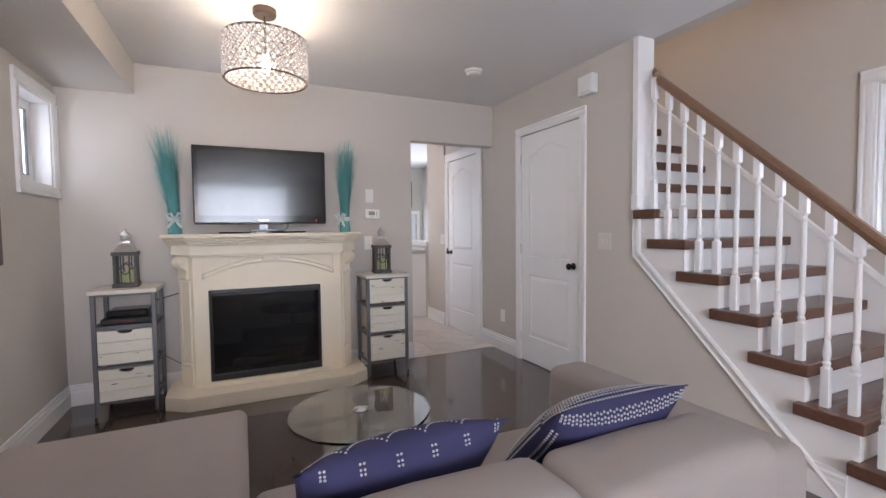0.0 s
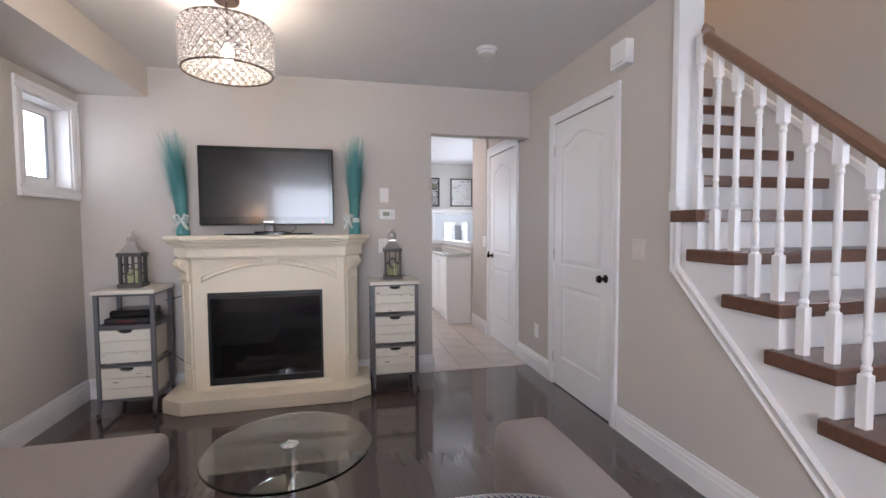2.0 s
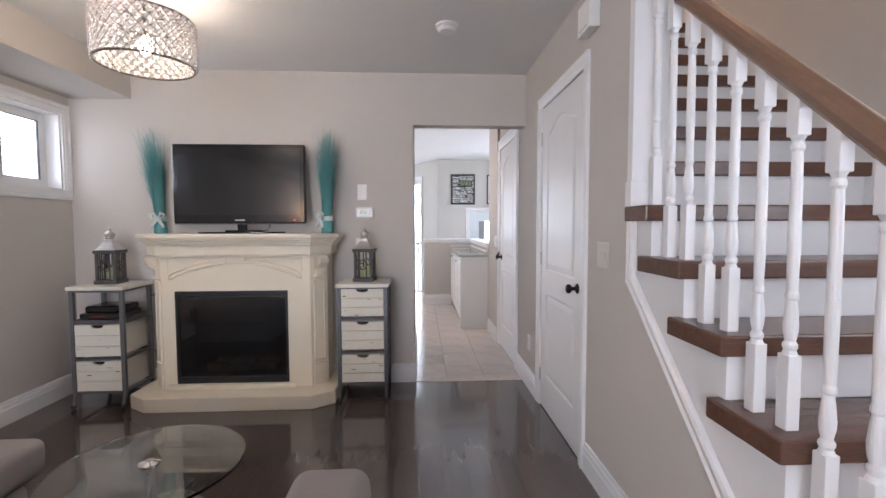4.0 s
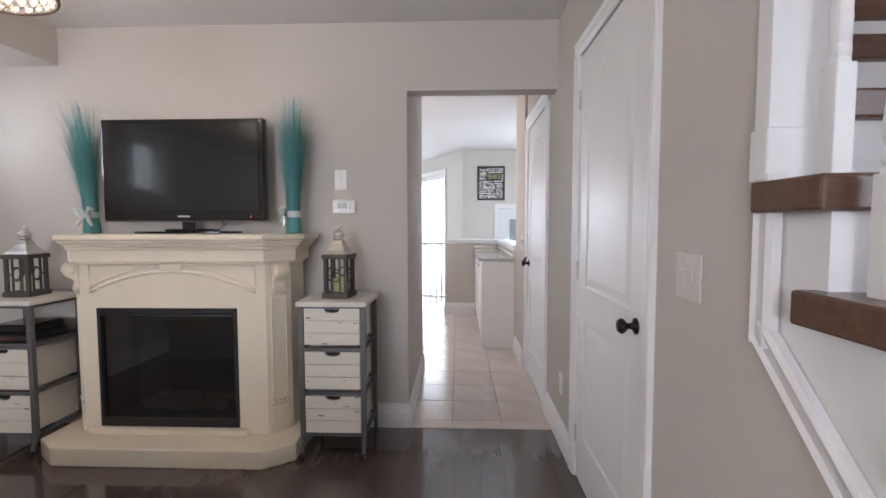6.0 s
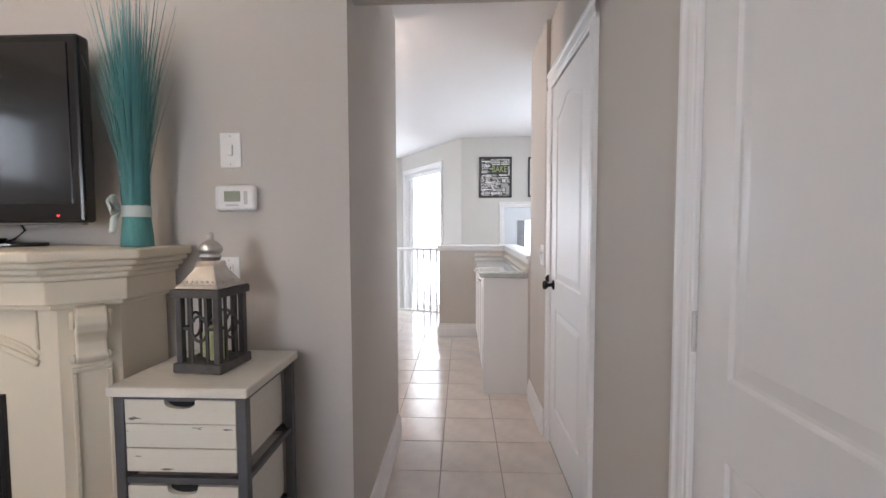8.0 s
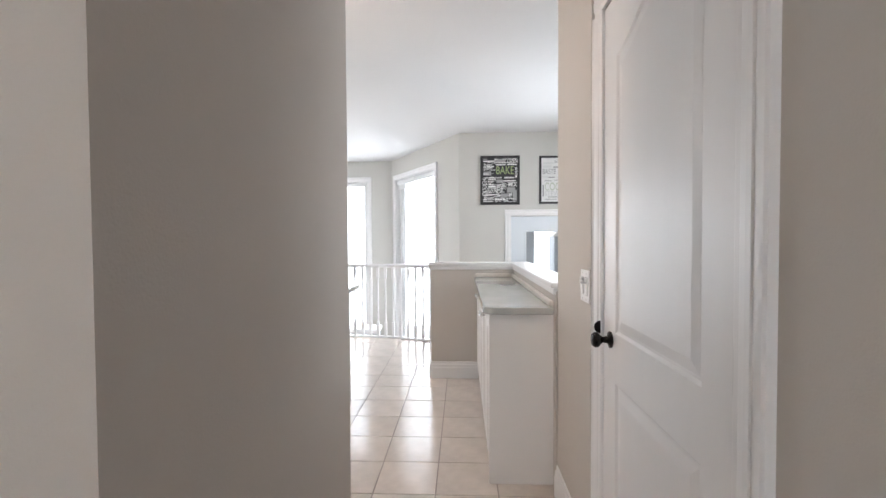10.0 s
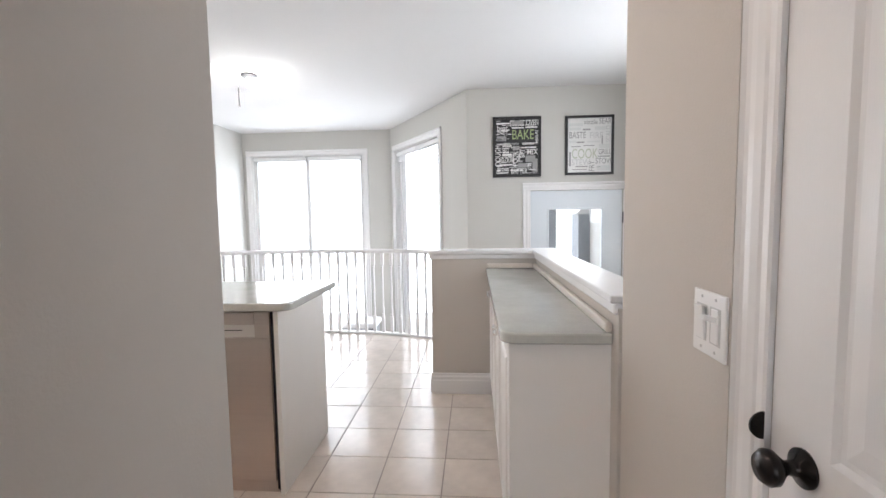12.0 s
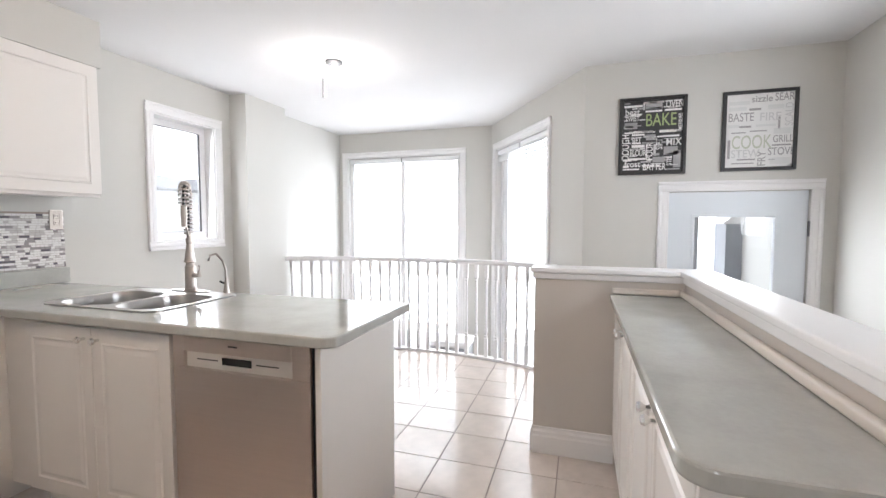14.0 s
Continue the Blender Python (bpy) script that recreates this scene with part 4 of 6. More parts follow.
part("cord", tube([(0.0, 0.02, 0.72), (0.06, 0.03, 0.735), (0.16, 0.06, 0.76)], 0.004, 6), BLACKM, wire)
part("cord", tube([(0.0, 0.06, 0.32), (0.08, 0.06, 0.26), (0.16, 0.06, 0.20), (0.165, 0.06, 0.001)], 0.003, 6), BLACKM, wire)


# ---- pendant lamp with crystal drum ----
CRYSTAL = glass("crystal", 0.05, (1, 0.98, 0.96), 1.5)
CRYSTAL.node_tree.nodes["Principled BSDF"].inputs["Transmission Weight"].default_value = 0.78
BRONZE = material("dark_bronze_metal", (0.12, 0.09, 0.075), 0.35, metal=0.8, vary=0.1)
pend = thing("pendant_lamp", (0.085, 3.015, H), "drum pendant lamp of crystal beads in a dark metal lattice, lit", "lamp")
part("canopy", lathe([(0.062, 0.0), (0.062, -0.030), (0.056, -0.038), (0.0, -0.038)], 32), BRONZE, pend)
part("stem", tube([(0, 0, -0.038), (0, 0, -0.24)], 0.006, 8), BRONZE, pend)
DR, D0, D1 = 0.212, -0.390, -0.165
for z in (D0, D1):
    part("ring", tube([(DR * math.cos(a), DR * math.sin(a), z) for a in [2 * math.pi * k / 64 for k in range(64)]], 0.0055, 8, closed=True), BRONZE, pend)
N = 30
wires = bmesh.new()
for sg in (-1, 1):
    for k in range(N):
        tube([(DR * math.cos(a), DR * math.sin(a), D0 + (D1 - D0) * s) for s, a in [(j / 6, 2 * math.pi * (k + sg * 4.5 * j / 6) / N) for j in range(7)]], 0.0019, 5, wires)
part("lattice", wires, BRONZE, pend, "crossed dark wires")
bead = bmesh.new()
bmesh.ops.create_icosphere(bead, subdivisions=2, radius=0.0148)
bead_ob = part("crystal_bead", bead, CRYSTAL, pend, "clear crystal bead")
bead_ob.visible_shadow = False
first = True
ROWS = 9
for r in range(ROWS):
    z = D0 + (D1 - D0) * (r + 0.5) / ROWS
    for k in range(N):
        a = 2 * math.pi * (k + (0.5 if r % 2 else 0.0)) / N
        p = (DR * math.cos(a), DR * math.sin(a), z)
        if first:
            bead_ob.location, first = p, False
            continue
        b = new("crystal_bead", bead_ob.data)
        b.parent, b.location, b.visible_shadow = pend, p, False
for k in range(3):
    a = 2 * math.pi * k / 3
    part("spoke", tube([(0, 0, D1 + 0.0), (DR * math.cos(a), DR * math.sin(a), D1)], 0.003, 6), BRONZE, pend)
bl = part("bulb", lathe([(0.0, -0.335), (0.018, -0.33), (0.029, -0.31), (0.030, -0.295), (0.018, -0.262), (0.013, -0.245), (0, -0.24)], 20), glow("warm_bulb", (1.0, 0.86, 0.66), 60.0), pend, "glowing warm bulb", smooth=True)
bl.visible_shadow = False


# ---- small fittings on walls and ceilings ----
PLASTIC = material("white_plastic", (0.80, 0.79, 0.78), 0.35, vary=0.02)


IVORY = material("ivory_plastic", (0.64, 0.60, 0.56), 0.4, vary=0.02)


def wall_plate(name, m, w, h, label, rockers=1, outlet=False, mat=None, pair=False):
    mat = mat or PLASTIC
    ob = thing(name, (0, 0, 0), label, "outlet" if outlet else "switch")
    ob.matrix_world = m
    part("plate", bx(-w / 2, w / 2, -0.006, 0, -h / 2, h / 2, 0.0025), mat, ob)
    for k in range(rockers):
        cx = (k - (rockers - 1) / 2) * 0.046
        if outlet:
            for z in (-0.02, 0.02):
                so = part("socket", bx(cx - 0.016, cx + 0.016, -0.0085, -0.0055, z - 0.014, z + 0.014, 0.003), mat, ob)
                for x in (-0.006, 0.006):
                    part("slot", bx(cx + x - 0.001, cx + x + 0.001, -0.0090, -0.0084, z - 0.004, z + 0.006), GAPSHADE, so)
        elif pair:
            part("well", bx(cx - 0.0175, cx + 0.0175, -0.0066, -0.0058, -0.034, 0.034), HINGE, ob)
            if k:
                part("toggle", bx(cx - 0.011, cx + 0.011, -0.0085, -0.0062, -0.031, 0.031, 0.001), mat, ob)
                lever = bx(-0.007, 0.007, -0.022, 0, -0.005, 0.005, 0.002)
                lever.transform(Matrix.Translation((cx, -0.008, 0.012)) @ Matrix.Rotation(radians(-18), 4, "X"))
                part("toggle_lever", lever, mat, ob)
            else:
                rock = bx(-0.0155, 0.0155, -0.004, 0.001, -0.032, 0.032, 0.0015)
                rock.transform(Matrix.Translation((cx, -0.008, 0)) @ Matrix.Rotation(radians(5), 4, "X"))
                part("rocker", rock, mat, ob)
        else:
            part("rocker", bx(cx - 0.009, cx + 0.009, -0.012, -0.005, -0.018, 0.018, 0.002), mat, ob)
    for x in [(k - (rockers - 1) / 2) * 0.046 for k in range(rockers)]:
        for z in (-h * 0.40, h * 0.40):
            part("screw", lathe([(0, 0), (0.003, 0), (0.003, 0.001), (0, 0.0012)], 8, m=Matrix.Translation((x, -0.006, z)) @ Matrix.Rotation(radians(90), 4, "X")), HINGE, ob)
    return ob


FACE_W = Matrix.Rotation(radians(-90), 4, "Z")
wall_plate("light_switch", Matrix.Translation((0.982, YF, 1.519)), 0.072, 0.118, "white single light switch above a thermostat", 1)
wall_plate("light_switch", Matrix.Translation((XR, 2.695, 1.119)) @ FACE_W, 0.118, 0.118, "ivory double light switch beside the closet door", 2, mat=IVORY)
wall_plate("light_switch", Matrix.Translation((2.252, 5.394, 1.084)) @ FACE_W, 0.110, 0.120, "white double switch plate, a rocker beside a toggle, in the passage", 2, pair=True)
wall_plate("wall_outlet", Matrix.Translation((XR, 4.03, 0.35)) @ FACE_W, 0.072, 0.118, "white wall outlet above the baseboard", 1, True)
wall_plate("wall_outlet", Matrix.Translation((0.966, YF, 1.10)), 0.072, 0.118, "white wall outlet behind a lantern", 1, True)
th = thing("thermostat", (1.003, YF, 1.358), "white wall thermostat with a small grey display", "thermostat")
part("housing", bx(-0.070, 0.070, -0.028, 0, -0.044, 0.044, 0.014, seg=4), PLASTIC, th)
part("display", bx(-0.035, 0.02, -0.0295, -0.027, -0.012, 0.022, 0.001), material("lcd_grey", (0.28, 0.31, 0.24), 0.25), th)
part("button_strip", bx(0.032, 0.044, -0.0295, -0.027, -0.022, 0.022, 0.002), HINGE, th)
part("label_bar", bx(-0.03, 0.015, -0.0292, -0.0275, -0.028, -0.022), HINGE, th)
sd = thing("smoke_detector", (1.60, 3.38, H), "round white smoke detector on the ceiling", "detector")
part("mount", lathe([(0.068, 0), (0.068, -0.012), (0.060, -0.014), (0, -0.014)], 32), PLASTIC, sd, smooth=False)
part("cover", lathe([(0.058, -0.014), (0.057, -0.028), (0.045, -0.038), (0, -0.040)], 32), PLASTIC, sd)
part("vent_ring", lathe([(0.0585, -0.018), (0.0592, -0.0185), (0.0592, -0.0225), (0.0585, -0.023)], 32), HINGE, sd)
ch = thing("door_chime", (XR, 2.845, 2.255), "white plastic door chime box high on the wall", "door chime")
part("cover", bx(-0.055, 0, -0.075, 0.075, -0.075, 0.065, 0.006), PLASTIC, ch)
part("sound_slot", bx(-0.0565, -0.054, -0.05, 0.05, -0.060, -0.054), HINGE, ch)
pic = thing("framed_picture", (XL, 3.115, 1.25), "dark framed picture on the side wall", "picture")
part("frame", bx(0, 0.03, -0.20, 0.20, -0.19, 0.19, 0.004), material("dark_brown_frame", (0.06, 0.03, 0.025), 0.35, vary=0.2), pic)
part("print", bx(0.029, 0.0315, -0.165, 0.165, -0.155, 0.155), material("muted_print", (0.30, 0.22, 0.18), 0.6, vary=0.4, scale=5), pic)


# ---- sofa, pillows, table ----
def cushion(x0, x1, y0, y1, z0, z1, r, puff=0.0, seed=0):
    """A soft block: rounded edges, a little crown and unevenness."""
    bm = bx(x0, x1, y0, y1, z0, z1, min(r, (z1 - z0) * 0.46, (y1 - y0) * 0.46), seg=5)
    bmesh.ops.subdivide_edges(bm, edges=[e for e in bm.edges if e.calc_length() > 0.15], cuts=5, use_grid_fill=True)
    cx, cy = (x0 + x1) / 2, (y0 + y1) / 2
    for v in bm.verts:
        a = max(0, 1 - ((v.co.x - cx) / (x1 - x0) * 2) ** 2) * max(0, 1 - ((v.co.y - cy) / (y1 - y0) * 2) ** 2)
        if v.co.z > (z0 + z1) / 2:
            v.co.z += puff * a
        v.co += 0.004 * Vector(noise.noise_vector(v.co * 5 + Vector((seed, 0, 0))))
    return bm


sofa = thing("sectional_sofa", (0, 0, 0), "taupe fabric sectional sofa with a chaise, facing the fireplace", "sofa")
part("back_frame", cushion(-0.94, 1.10, 0.965, 1.08, 0.06, 0.62, 0.04, 0.0, 1), SOFA, sofa, smooth=True)
part("arm", cushion(1.105, 1.305, 0.985, 1.865, 0.06, 0.635, 0.045, 0.012, 2), SOFA, sofa, smooth=True)
part("base", cushion(-0.90, 1.10, 1.08, 1.80, 0.05, 0.26, 0.03, 0, 3), SOFA, sofa, smooth=True)
part("seat_cushion", cushion(-0.065, 0.53, 1.10, 1.84, 0.262, 0.41, 0.045, 0.012, 4), SOFA, sofa, smooth=True)
part("seat_cushion", cushion(0.535, 1.10, 1.10, 1.84, 0.262, 0.41, 0.045, 0.012, 5), SOFA, sofa, smooth=True)
part("back_cushion", cushion(-0.10, 0.545, 0.955, 1.20, 0.40, 0.715, 0.07, 0.02, 6), SOFA, sofa, smooth=True)
part("back_cushion", cushion(0.55, 1.115, 0.955, 1.20, 0.40, 0.700, 0.045, 0.012, 7), SOFA, sofa, smooth=True)
part("back_cushion", cushion(-0.90, -0.105, 0.955, 1.20, 0.40, 0.70, 0.07, 0.01, 8), SOFA, sofa, smooth=True)
part("chaise_base", cushion(-0.90, -0.09, 1.80, 2.47, 0.05, 0.26, 0.03, 0, 9), SOFA, sofa, smooth=True)
part("chaise_cushion", cushion(-0.92, -0.07, 1.10, 2.54, 0.262, 0.415, 0.04, 0.012, 10), SOFA, sofa, smooth=True)
for x, y in ((-0.85, 1.02), (1.25, 1.05), (1.25, 1.78), (-0.82, 2.4), (-0.15, 2.4), (-0.15, 1.2)):
    part("foot", bx(x - 0.03, x + 0.03, y - 0.03, y + 0.03, 0, 0.062, 0.004), BLACKM, sofa)

BLUE = material("indigo_pillow_fabric", (0.044, 0.043, 0.108), 0.8, vary=0.12, scale=6, grain=0.10, grain_scale=400, bump=0.3, spec=0.25)
STUD = material("silver_thread", (0.52, 0.51, 0.52), 0.35, metal=0.3)


def pillow(m, label, size, dots, stud=1.0):
    ob = thing("throw_pillow", (0, 0, 0), label, "pillow", "blue throw pillows")
    ob.matrix_world = m
    n = 22
    bm = bmesh.new()

    def surf(u, v, s):
        e = (1 - abs(u) ** 2.6) * (1 - abs(v) ** 2.6)
        k = 1 - 0.06 * (1 - v * v) * abs(u) ** 6
        l = 1 - 0.06 * (1 - u * u) * abs(v) ** 6
        return Vector((u * size / 2 * k, s * 0.088 * max(0, e) ** 0.62, v * size / 2 * l))

    for s in (-1, 1):
        g = [[bm.verts.new(surf(-1 + 2 * i / n, -1 + 2 * j / n, s)) for j in range(n + 1)] for i in range(n + 1)]
        for i in range(n):
            for j in range(n):
                bm.faces.new((g[i][j], g[i + 1][j], g[i + 1][j + 1], g[i][j + 1]))
    bmesh.ops.remove_doubles(bm, verts=bm.verts[:], dist=1e-5)
    bmesh.ops.recalc_face_normals(bm, faces=bm.faces[:])
    part("cover", bm, BLUE, ob, smooth=True)
    st = bmesh.new()
    for u, v, s in dots:
        p, q, r = surf(u, v, s), surf(u + 0.01, v, s), surf(u, v - 0.01, s)
        nn = (q - p).cross(p - r) * -s
        nn = nn.normalized() if nn.length else Vector((0, s, 0))
        lathe([(0.0021 * stud, -0.001), (0.0021 * stud, 0.0003 * stud), (0.0012 * stud, 0.0009 * stud), (0, 0.0011 * stud)], 6, st, Matrix.Translation(p) @ nn.to_track_quat("Z", "Y").to_matrix().to_4x4())
    part("embroidery", st, STUD, ob, "rows of small silver dots")["kind"] = "stuff"
    return ob


dense = [(-0.95 + 1.9 * i / 40, 0.97 - 0.055 * j, 1) for i in range(41) for j in range(8)] + [(-0.97 + 0.055 * j, -0.9 + 1.4 * i / 28, 1) for i in range(29) for j in range(7)]
dense += [(-0.95 + 1.9 * i / 40, 0.975 - 0.04 * j - 0.012 * (i % 2), -1) for i in range(41) for j in range(3)] + [(-0.97 + 0.045 * j, -0.9 + 1.6 * i / 32, -1) for i in range(33) for j in range(2)]
waves = []
for v0 in (0.93, 0.62):
    waves += [(-0.93 + 1.86 * i / 60, v0 - 0.16 * abs(math.sin(i * 0.2618)), 1) for i in range(61)]
for c in range(6):
    waves += [(-0.80 + 0.33 * c + 0.035 * k, 0.99 - 0.028 * j, -1) for k in range(2) for j in range(3)]
pillow(Matrix.Translation((0.838, 1.340, 0.600)) @ Matrix.Rotation(radians(1), 4, "Z") @ Matrix.Rotation(radians(1), 4, "Y") @ Matrix.Rotation(radians(42), 4, "X"), "indigo throw pillow densely dotted with silver, leaning on the sofa back", 0.475, dense, 1.8)
pillow(Matrix.Translation((0.25, 1.375, 0.590)) @ Matrix.Rotation(radians(1), 4, "Z") @ Matrix.Rotation(radians(-1.5), 4, "Y") @ Matrix.Rotation(radians(42), 4, "X"), "indigo throw pillow with scalloped silver dots, leaning on the sofa back", 0.485, waves, 1.4)

TOPGLASS = glass("tempered_glass", 0.0, (0.93, 0.98, 0.96))
CHROME = material("polished_chrome", (0.75, 0.75, 0.75), 0.08, metal=1.0, vary=0.01)
table = thing("coffee_table", (0.420, 2.372, 0), "round glass coffee table on a polished metal column", "table")
tt = part("glass_top", lathe([(0, 0.36), (0.326, 0.36), (0.328, 0.362), (0.328, 0.370), (0.326, 0.372), (0, 0.372)], 72), TOPGLASS, table, "clear round glass top")
part("column", lathe([(0.02, 0.02), (0.02, 0.345), (0.034, 0.352), (0.034, 0.359), (0, 0.3595)], 24), CHROME, table, "polished metal column", smooth=False)
part("cap", lathe([(0.036, 0.3725), (0.036, 0.377), (0.012, 0.385), (0, 0.386)], 24), CHROME, table)
part("lower_shelf", lathe([(0.021, 0.14), (0.19, 0.14), (0.19, 0.148), (0.021, 0.148)], 56), TOPGLASS, table, "small round glass shelf")
part("base_disc", lathe([(0.17, 0), (0.17, 0.012), (0.15, 0.02), (0, 0.021)], 48), CHROME, table)


# ---- kitchen: peninsula, side counter, wall cabinets ----
def cab_door(parent, m, w, h, knob=None):
    """A cabinet door with a raised panel, its face towards -y of m; knob at (u, v)."""
    door = part("cabinet_door", bx(0.002, w - 0.002, -0.019, 0, 0.002, h - 0.002, 0.003), CAB, parent)
    door.matrix_local = m
    bm = panel_rings([(0.055, 0.06), (w - 0.055, 0.06), (w - 0.055, h - 0.06), (0.055, h - 0.06)], [(0, 0), (0.006, 0.005), (0.014, -0.002), (0.034, 0.004), (0.036, 0.004)])
    bm.transform(Matrix(((1, 0, 0, 0), (0, 0, -1, -0.0192), (0, 1, 0, 0), (0, 0, 0, 1))))
    part("raised_panel", bm, CAB, door)
    if knob:
        kb = lathe([(0, 0), (0.007, 0), (0.006, 0.012), (0.010, 0.018), (0.0155, 0.026), (0.012, 0.034), (0, 0.036)], 8, m=Matrix.Translation((knob[0], -0.019, knob[1])) @ Matrix.Rotation(radians(90), 4, "X"))
        part("knob", kb, CHROME, door, "clear faceted knob")
    return door


PY0, PY1 = 6.46, 7.06
sinkcab = thing("sink_cabinet", (-0.56, PY0, 0), "white two-door base cabinet under the sink", "cabinet")
part("carcass", bx(0, 0.83, 0.02, PY1 - PY0, 0.10, 0.70), CAB, sinkcab)
part("carcass_rim", bx(0, 0.83, 0.02, 0.04, 0.70, 0.874), CAB, sinkcab)
part("toe_kick", bx(0, 0.83, 0.07, 0.09, 0, 0.10), CAB, sinkcab)
cab_door(sinkcab, Matrix.Translation((0, 0.019, 0.11)), 0.415, 0.75, (0.375, 0.70))
cab_door(sinkcab, Matrix.Translation((0.415, 0.019, 0.11)), 0.415, 0.75, (0.04, 0.70))
corner = thing("corner_cabinet", (-1.32, 5.3, 0), "white base cabinet along the kitchen wall", "cabinet")
part("carcass", bx(0.002, 0.60, 0, 1.80, 0.10, 0.874), CAB, corner)
part("toe_kick", bx(0.002, 0.54, 0, 1.80, 0, 0.10), CAB, corner)
part("filler", bx(0.602, 0.758, 1.18, 1.20, 0.10, 0.874), CAB, corner)
cab_door(corner, Matrix.Translation((0.60, 0.62, 0.11)) @ Matrix.Rotation(radians(90), 4, "Z"), 0.50, 0.75, (0.05, 0.70))
endp = thing("end_panel", (0.903, PY0, 0), "white painted end panel of the peninsula", "panel")
part("board", bx(0, 0.022, 0.0, PY1 - PY0, 0, 0.874, 0.001), CAB, endp)
part("back_board", bx(-1.46, -0.001, PY1 - PY0 - 0.02, PY1 - PY0, 0, 0.70), CAB, endp)

dw = thing("dishwasher", (0.278, PY0, 0), "stainless steel dishwasher with a recessed handle panel", "dishwasher")
part("body", bx(0.012, 0.612, 0.031, 0.58, 0.0, 0.862), BLACKM, dw)
part("door", bx(0.008, 0.606, 0.0, 0.03, 0.065, 0.745, 0.003), STAINLESS, dw)
part("door_rim", bx(0.008, 0.06, 0.0, 0.03, 0.746, 0.866, 0.002), STAINLESS, dw)
part("door_rim", bx(0.535, 0.606, 0.0, 0.03, 0.746, 0.866, 0.002), STAINLESS, dw)
part("top_bar", bx(0.0605, 0.5345, -0.004, 0.03, 0.808, 0.866, 0.004), STAINLESS, dw)
part("pocket", bx(0.0605, 0.5345, 0.014, 0.03, 0.746, 0.807), material("pale_control_panel", (0.72, 0.68, 0.64), 0.3, 0.4), dw)
part("display", bx(0.225, 0.355, 0.0115, 0.0145, 0.765, 0.792, 0.001), BLACK, dw)
for x0, x1 in ((0.11, 0.205), (0.375, 0.47)):
    part("marking", bx(x0, x1, 0.0125, 0.0142, 0.776, 0.780), BLACKM, dw)
part("badge", bx(0.27, 0.31, -0.0055, -0.0035, 0.838, 0.844), BLACKM, dw)
part("kick_plate", bx(0.012, 0.606, 0.02, 0.03, 0, 0.06), STAINLESS, dw)
part("seal", bx(0.607, 0.622, 0.012, 0.03, 0.02, 0.866), BLACKM, dw)


def rounded(x0, x1, y0, y1, r, n=6):
    """A rectangle with the radii r = (x0y0, x1y0, x1y1, x0y1)."""
    out = []
    for (cx, cy, a0), q in zip(((x0, y0, 180), (x1, y0, 270), (x1, y1, 0), (x0, y1, 90)), r):
        if q < 1e-4:
            out.append((cx, cy))
            continue
        ox = cx + (q if cx == x0 else -q)
        oy = cy + (q if cy == y0 else -q)
        out += [(ox + q * math.cos(radians(a0 + 90 * k / n)), oy + q * math.sin(radians(a0 + 90 * k / n))) for k in range(n + 1)]
    return out


SX0, SX1, SY0, SY1 = -0.58, 0.065, 6.56, 6.99
top = thing("peninsula_worktop", (0, 0, 0), "grey mottled laminate worktop of the peninsula with a rolled edge", "worktop")
slab = bmesh.new()
outline = [(KX + 0.002, 5.27), (-0.70, 5.27), (-0.70, 6.42)] + rounded(-0.2, 0.997, 6.42, 7.085, (0, 0.06, 0.01, 0))[1:-1] + [(KX + 0.002, 7.085)]
hole = [(SX0, SY0), (SX1, SY0), (SX1, SY1), (SX0, SY1)]
loops = []
for pts in (outline, hole):
    vs = [slab.verts.new((x, y, 0.914)) for x, y in pts]
    loops += [slab.edges.new((vs[k], vs[(k + 1) % len(vs)])) for k in range(len(vs))]
bmesh.ops.triangle_fill(slab, edges=loops, use_beauty=True)
for f in slab.faces[:]:
    c = f.calc_center_median()
    if SX0 < c.x < SX1 and SY0 < c.y < SY1:
        slab.faces.remove(f)
ext = bmesh.ops.extrude_face_region(slab, geom=slab.faces[:])
bmesh.ops.translate(slab, verts=[v for v in ext["geom"] if isinstance(v, bmesh.types.BMVert)], vec=(0, 0, -0.038))
bmesh.ops.recalc_face_normals(slab, faces=slab.faces[:])
rimE = [e for e in slab.edges if len(e.link_faces) == 2 and e.calc_face_angle(0) > 1.0 and abs(e.verts[0].co.z - e.verts[1].co.z) < 1e-5]
bmesh.ops.bevel(slab, geom=rimE, offset=0.008, segments=3, profile=0.5, affect="EDGES")
part("slab", slab, COUNTER, top)
part("upstand", bx(KX + 0.002, KX + 0.022, 5.27, 7.12, 0.914, 1.005, 0.004), COUNTER, top)

sink = thing("kitchen_sink", (0, 0, 0.914), "double-bowl stainless steel drop-in sink", "sink")
SINKSTEEL = material("sink_steel", (0.45, 0.44, 0.43), 0.3, metal=0.95, vary=0.05, scale=6, grain=0.04, grain_scale=80)


def in_outline(x, y, pts):
    hit = False
    for (xa, ya), (xb, yb) in zip(pts, pts[1:] + pts[:1]):
        if (ya > y) != (yb > y) and x < (xb - xa) * (y - ya) / (yb - ya) + xa:
            hit = not hit
    return hit


bowls = [rounded(x0, x1, SY0 + 0.012, SY1 - 0.050, (0.10, 0.10, 0.10, 0.10), 8) for x0, x1 in ((SX0 + 0.012, -0.257), (-0.228, SX1 - 0.012))]
rim = bmesh.new()
loops = []
for pts in [rounded(SX0 - 0.02, SX1 + 0.02, SY0 - 0.02, SY1 + 0.045, (0.06,) * 4, 8)] + bowls:
    vs = [rim.verts.new((x, y, 0.0055)) for x, y in pts]
    loops += [rim.edges.new((vs[k], vs[(k + 1) % len(vs)])) for k in range(len(vs))]
bmesh.ops.triangle_fill(rim, edges=loops, use_beauty=True)
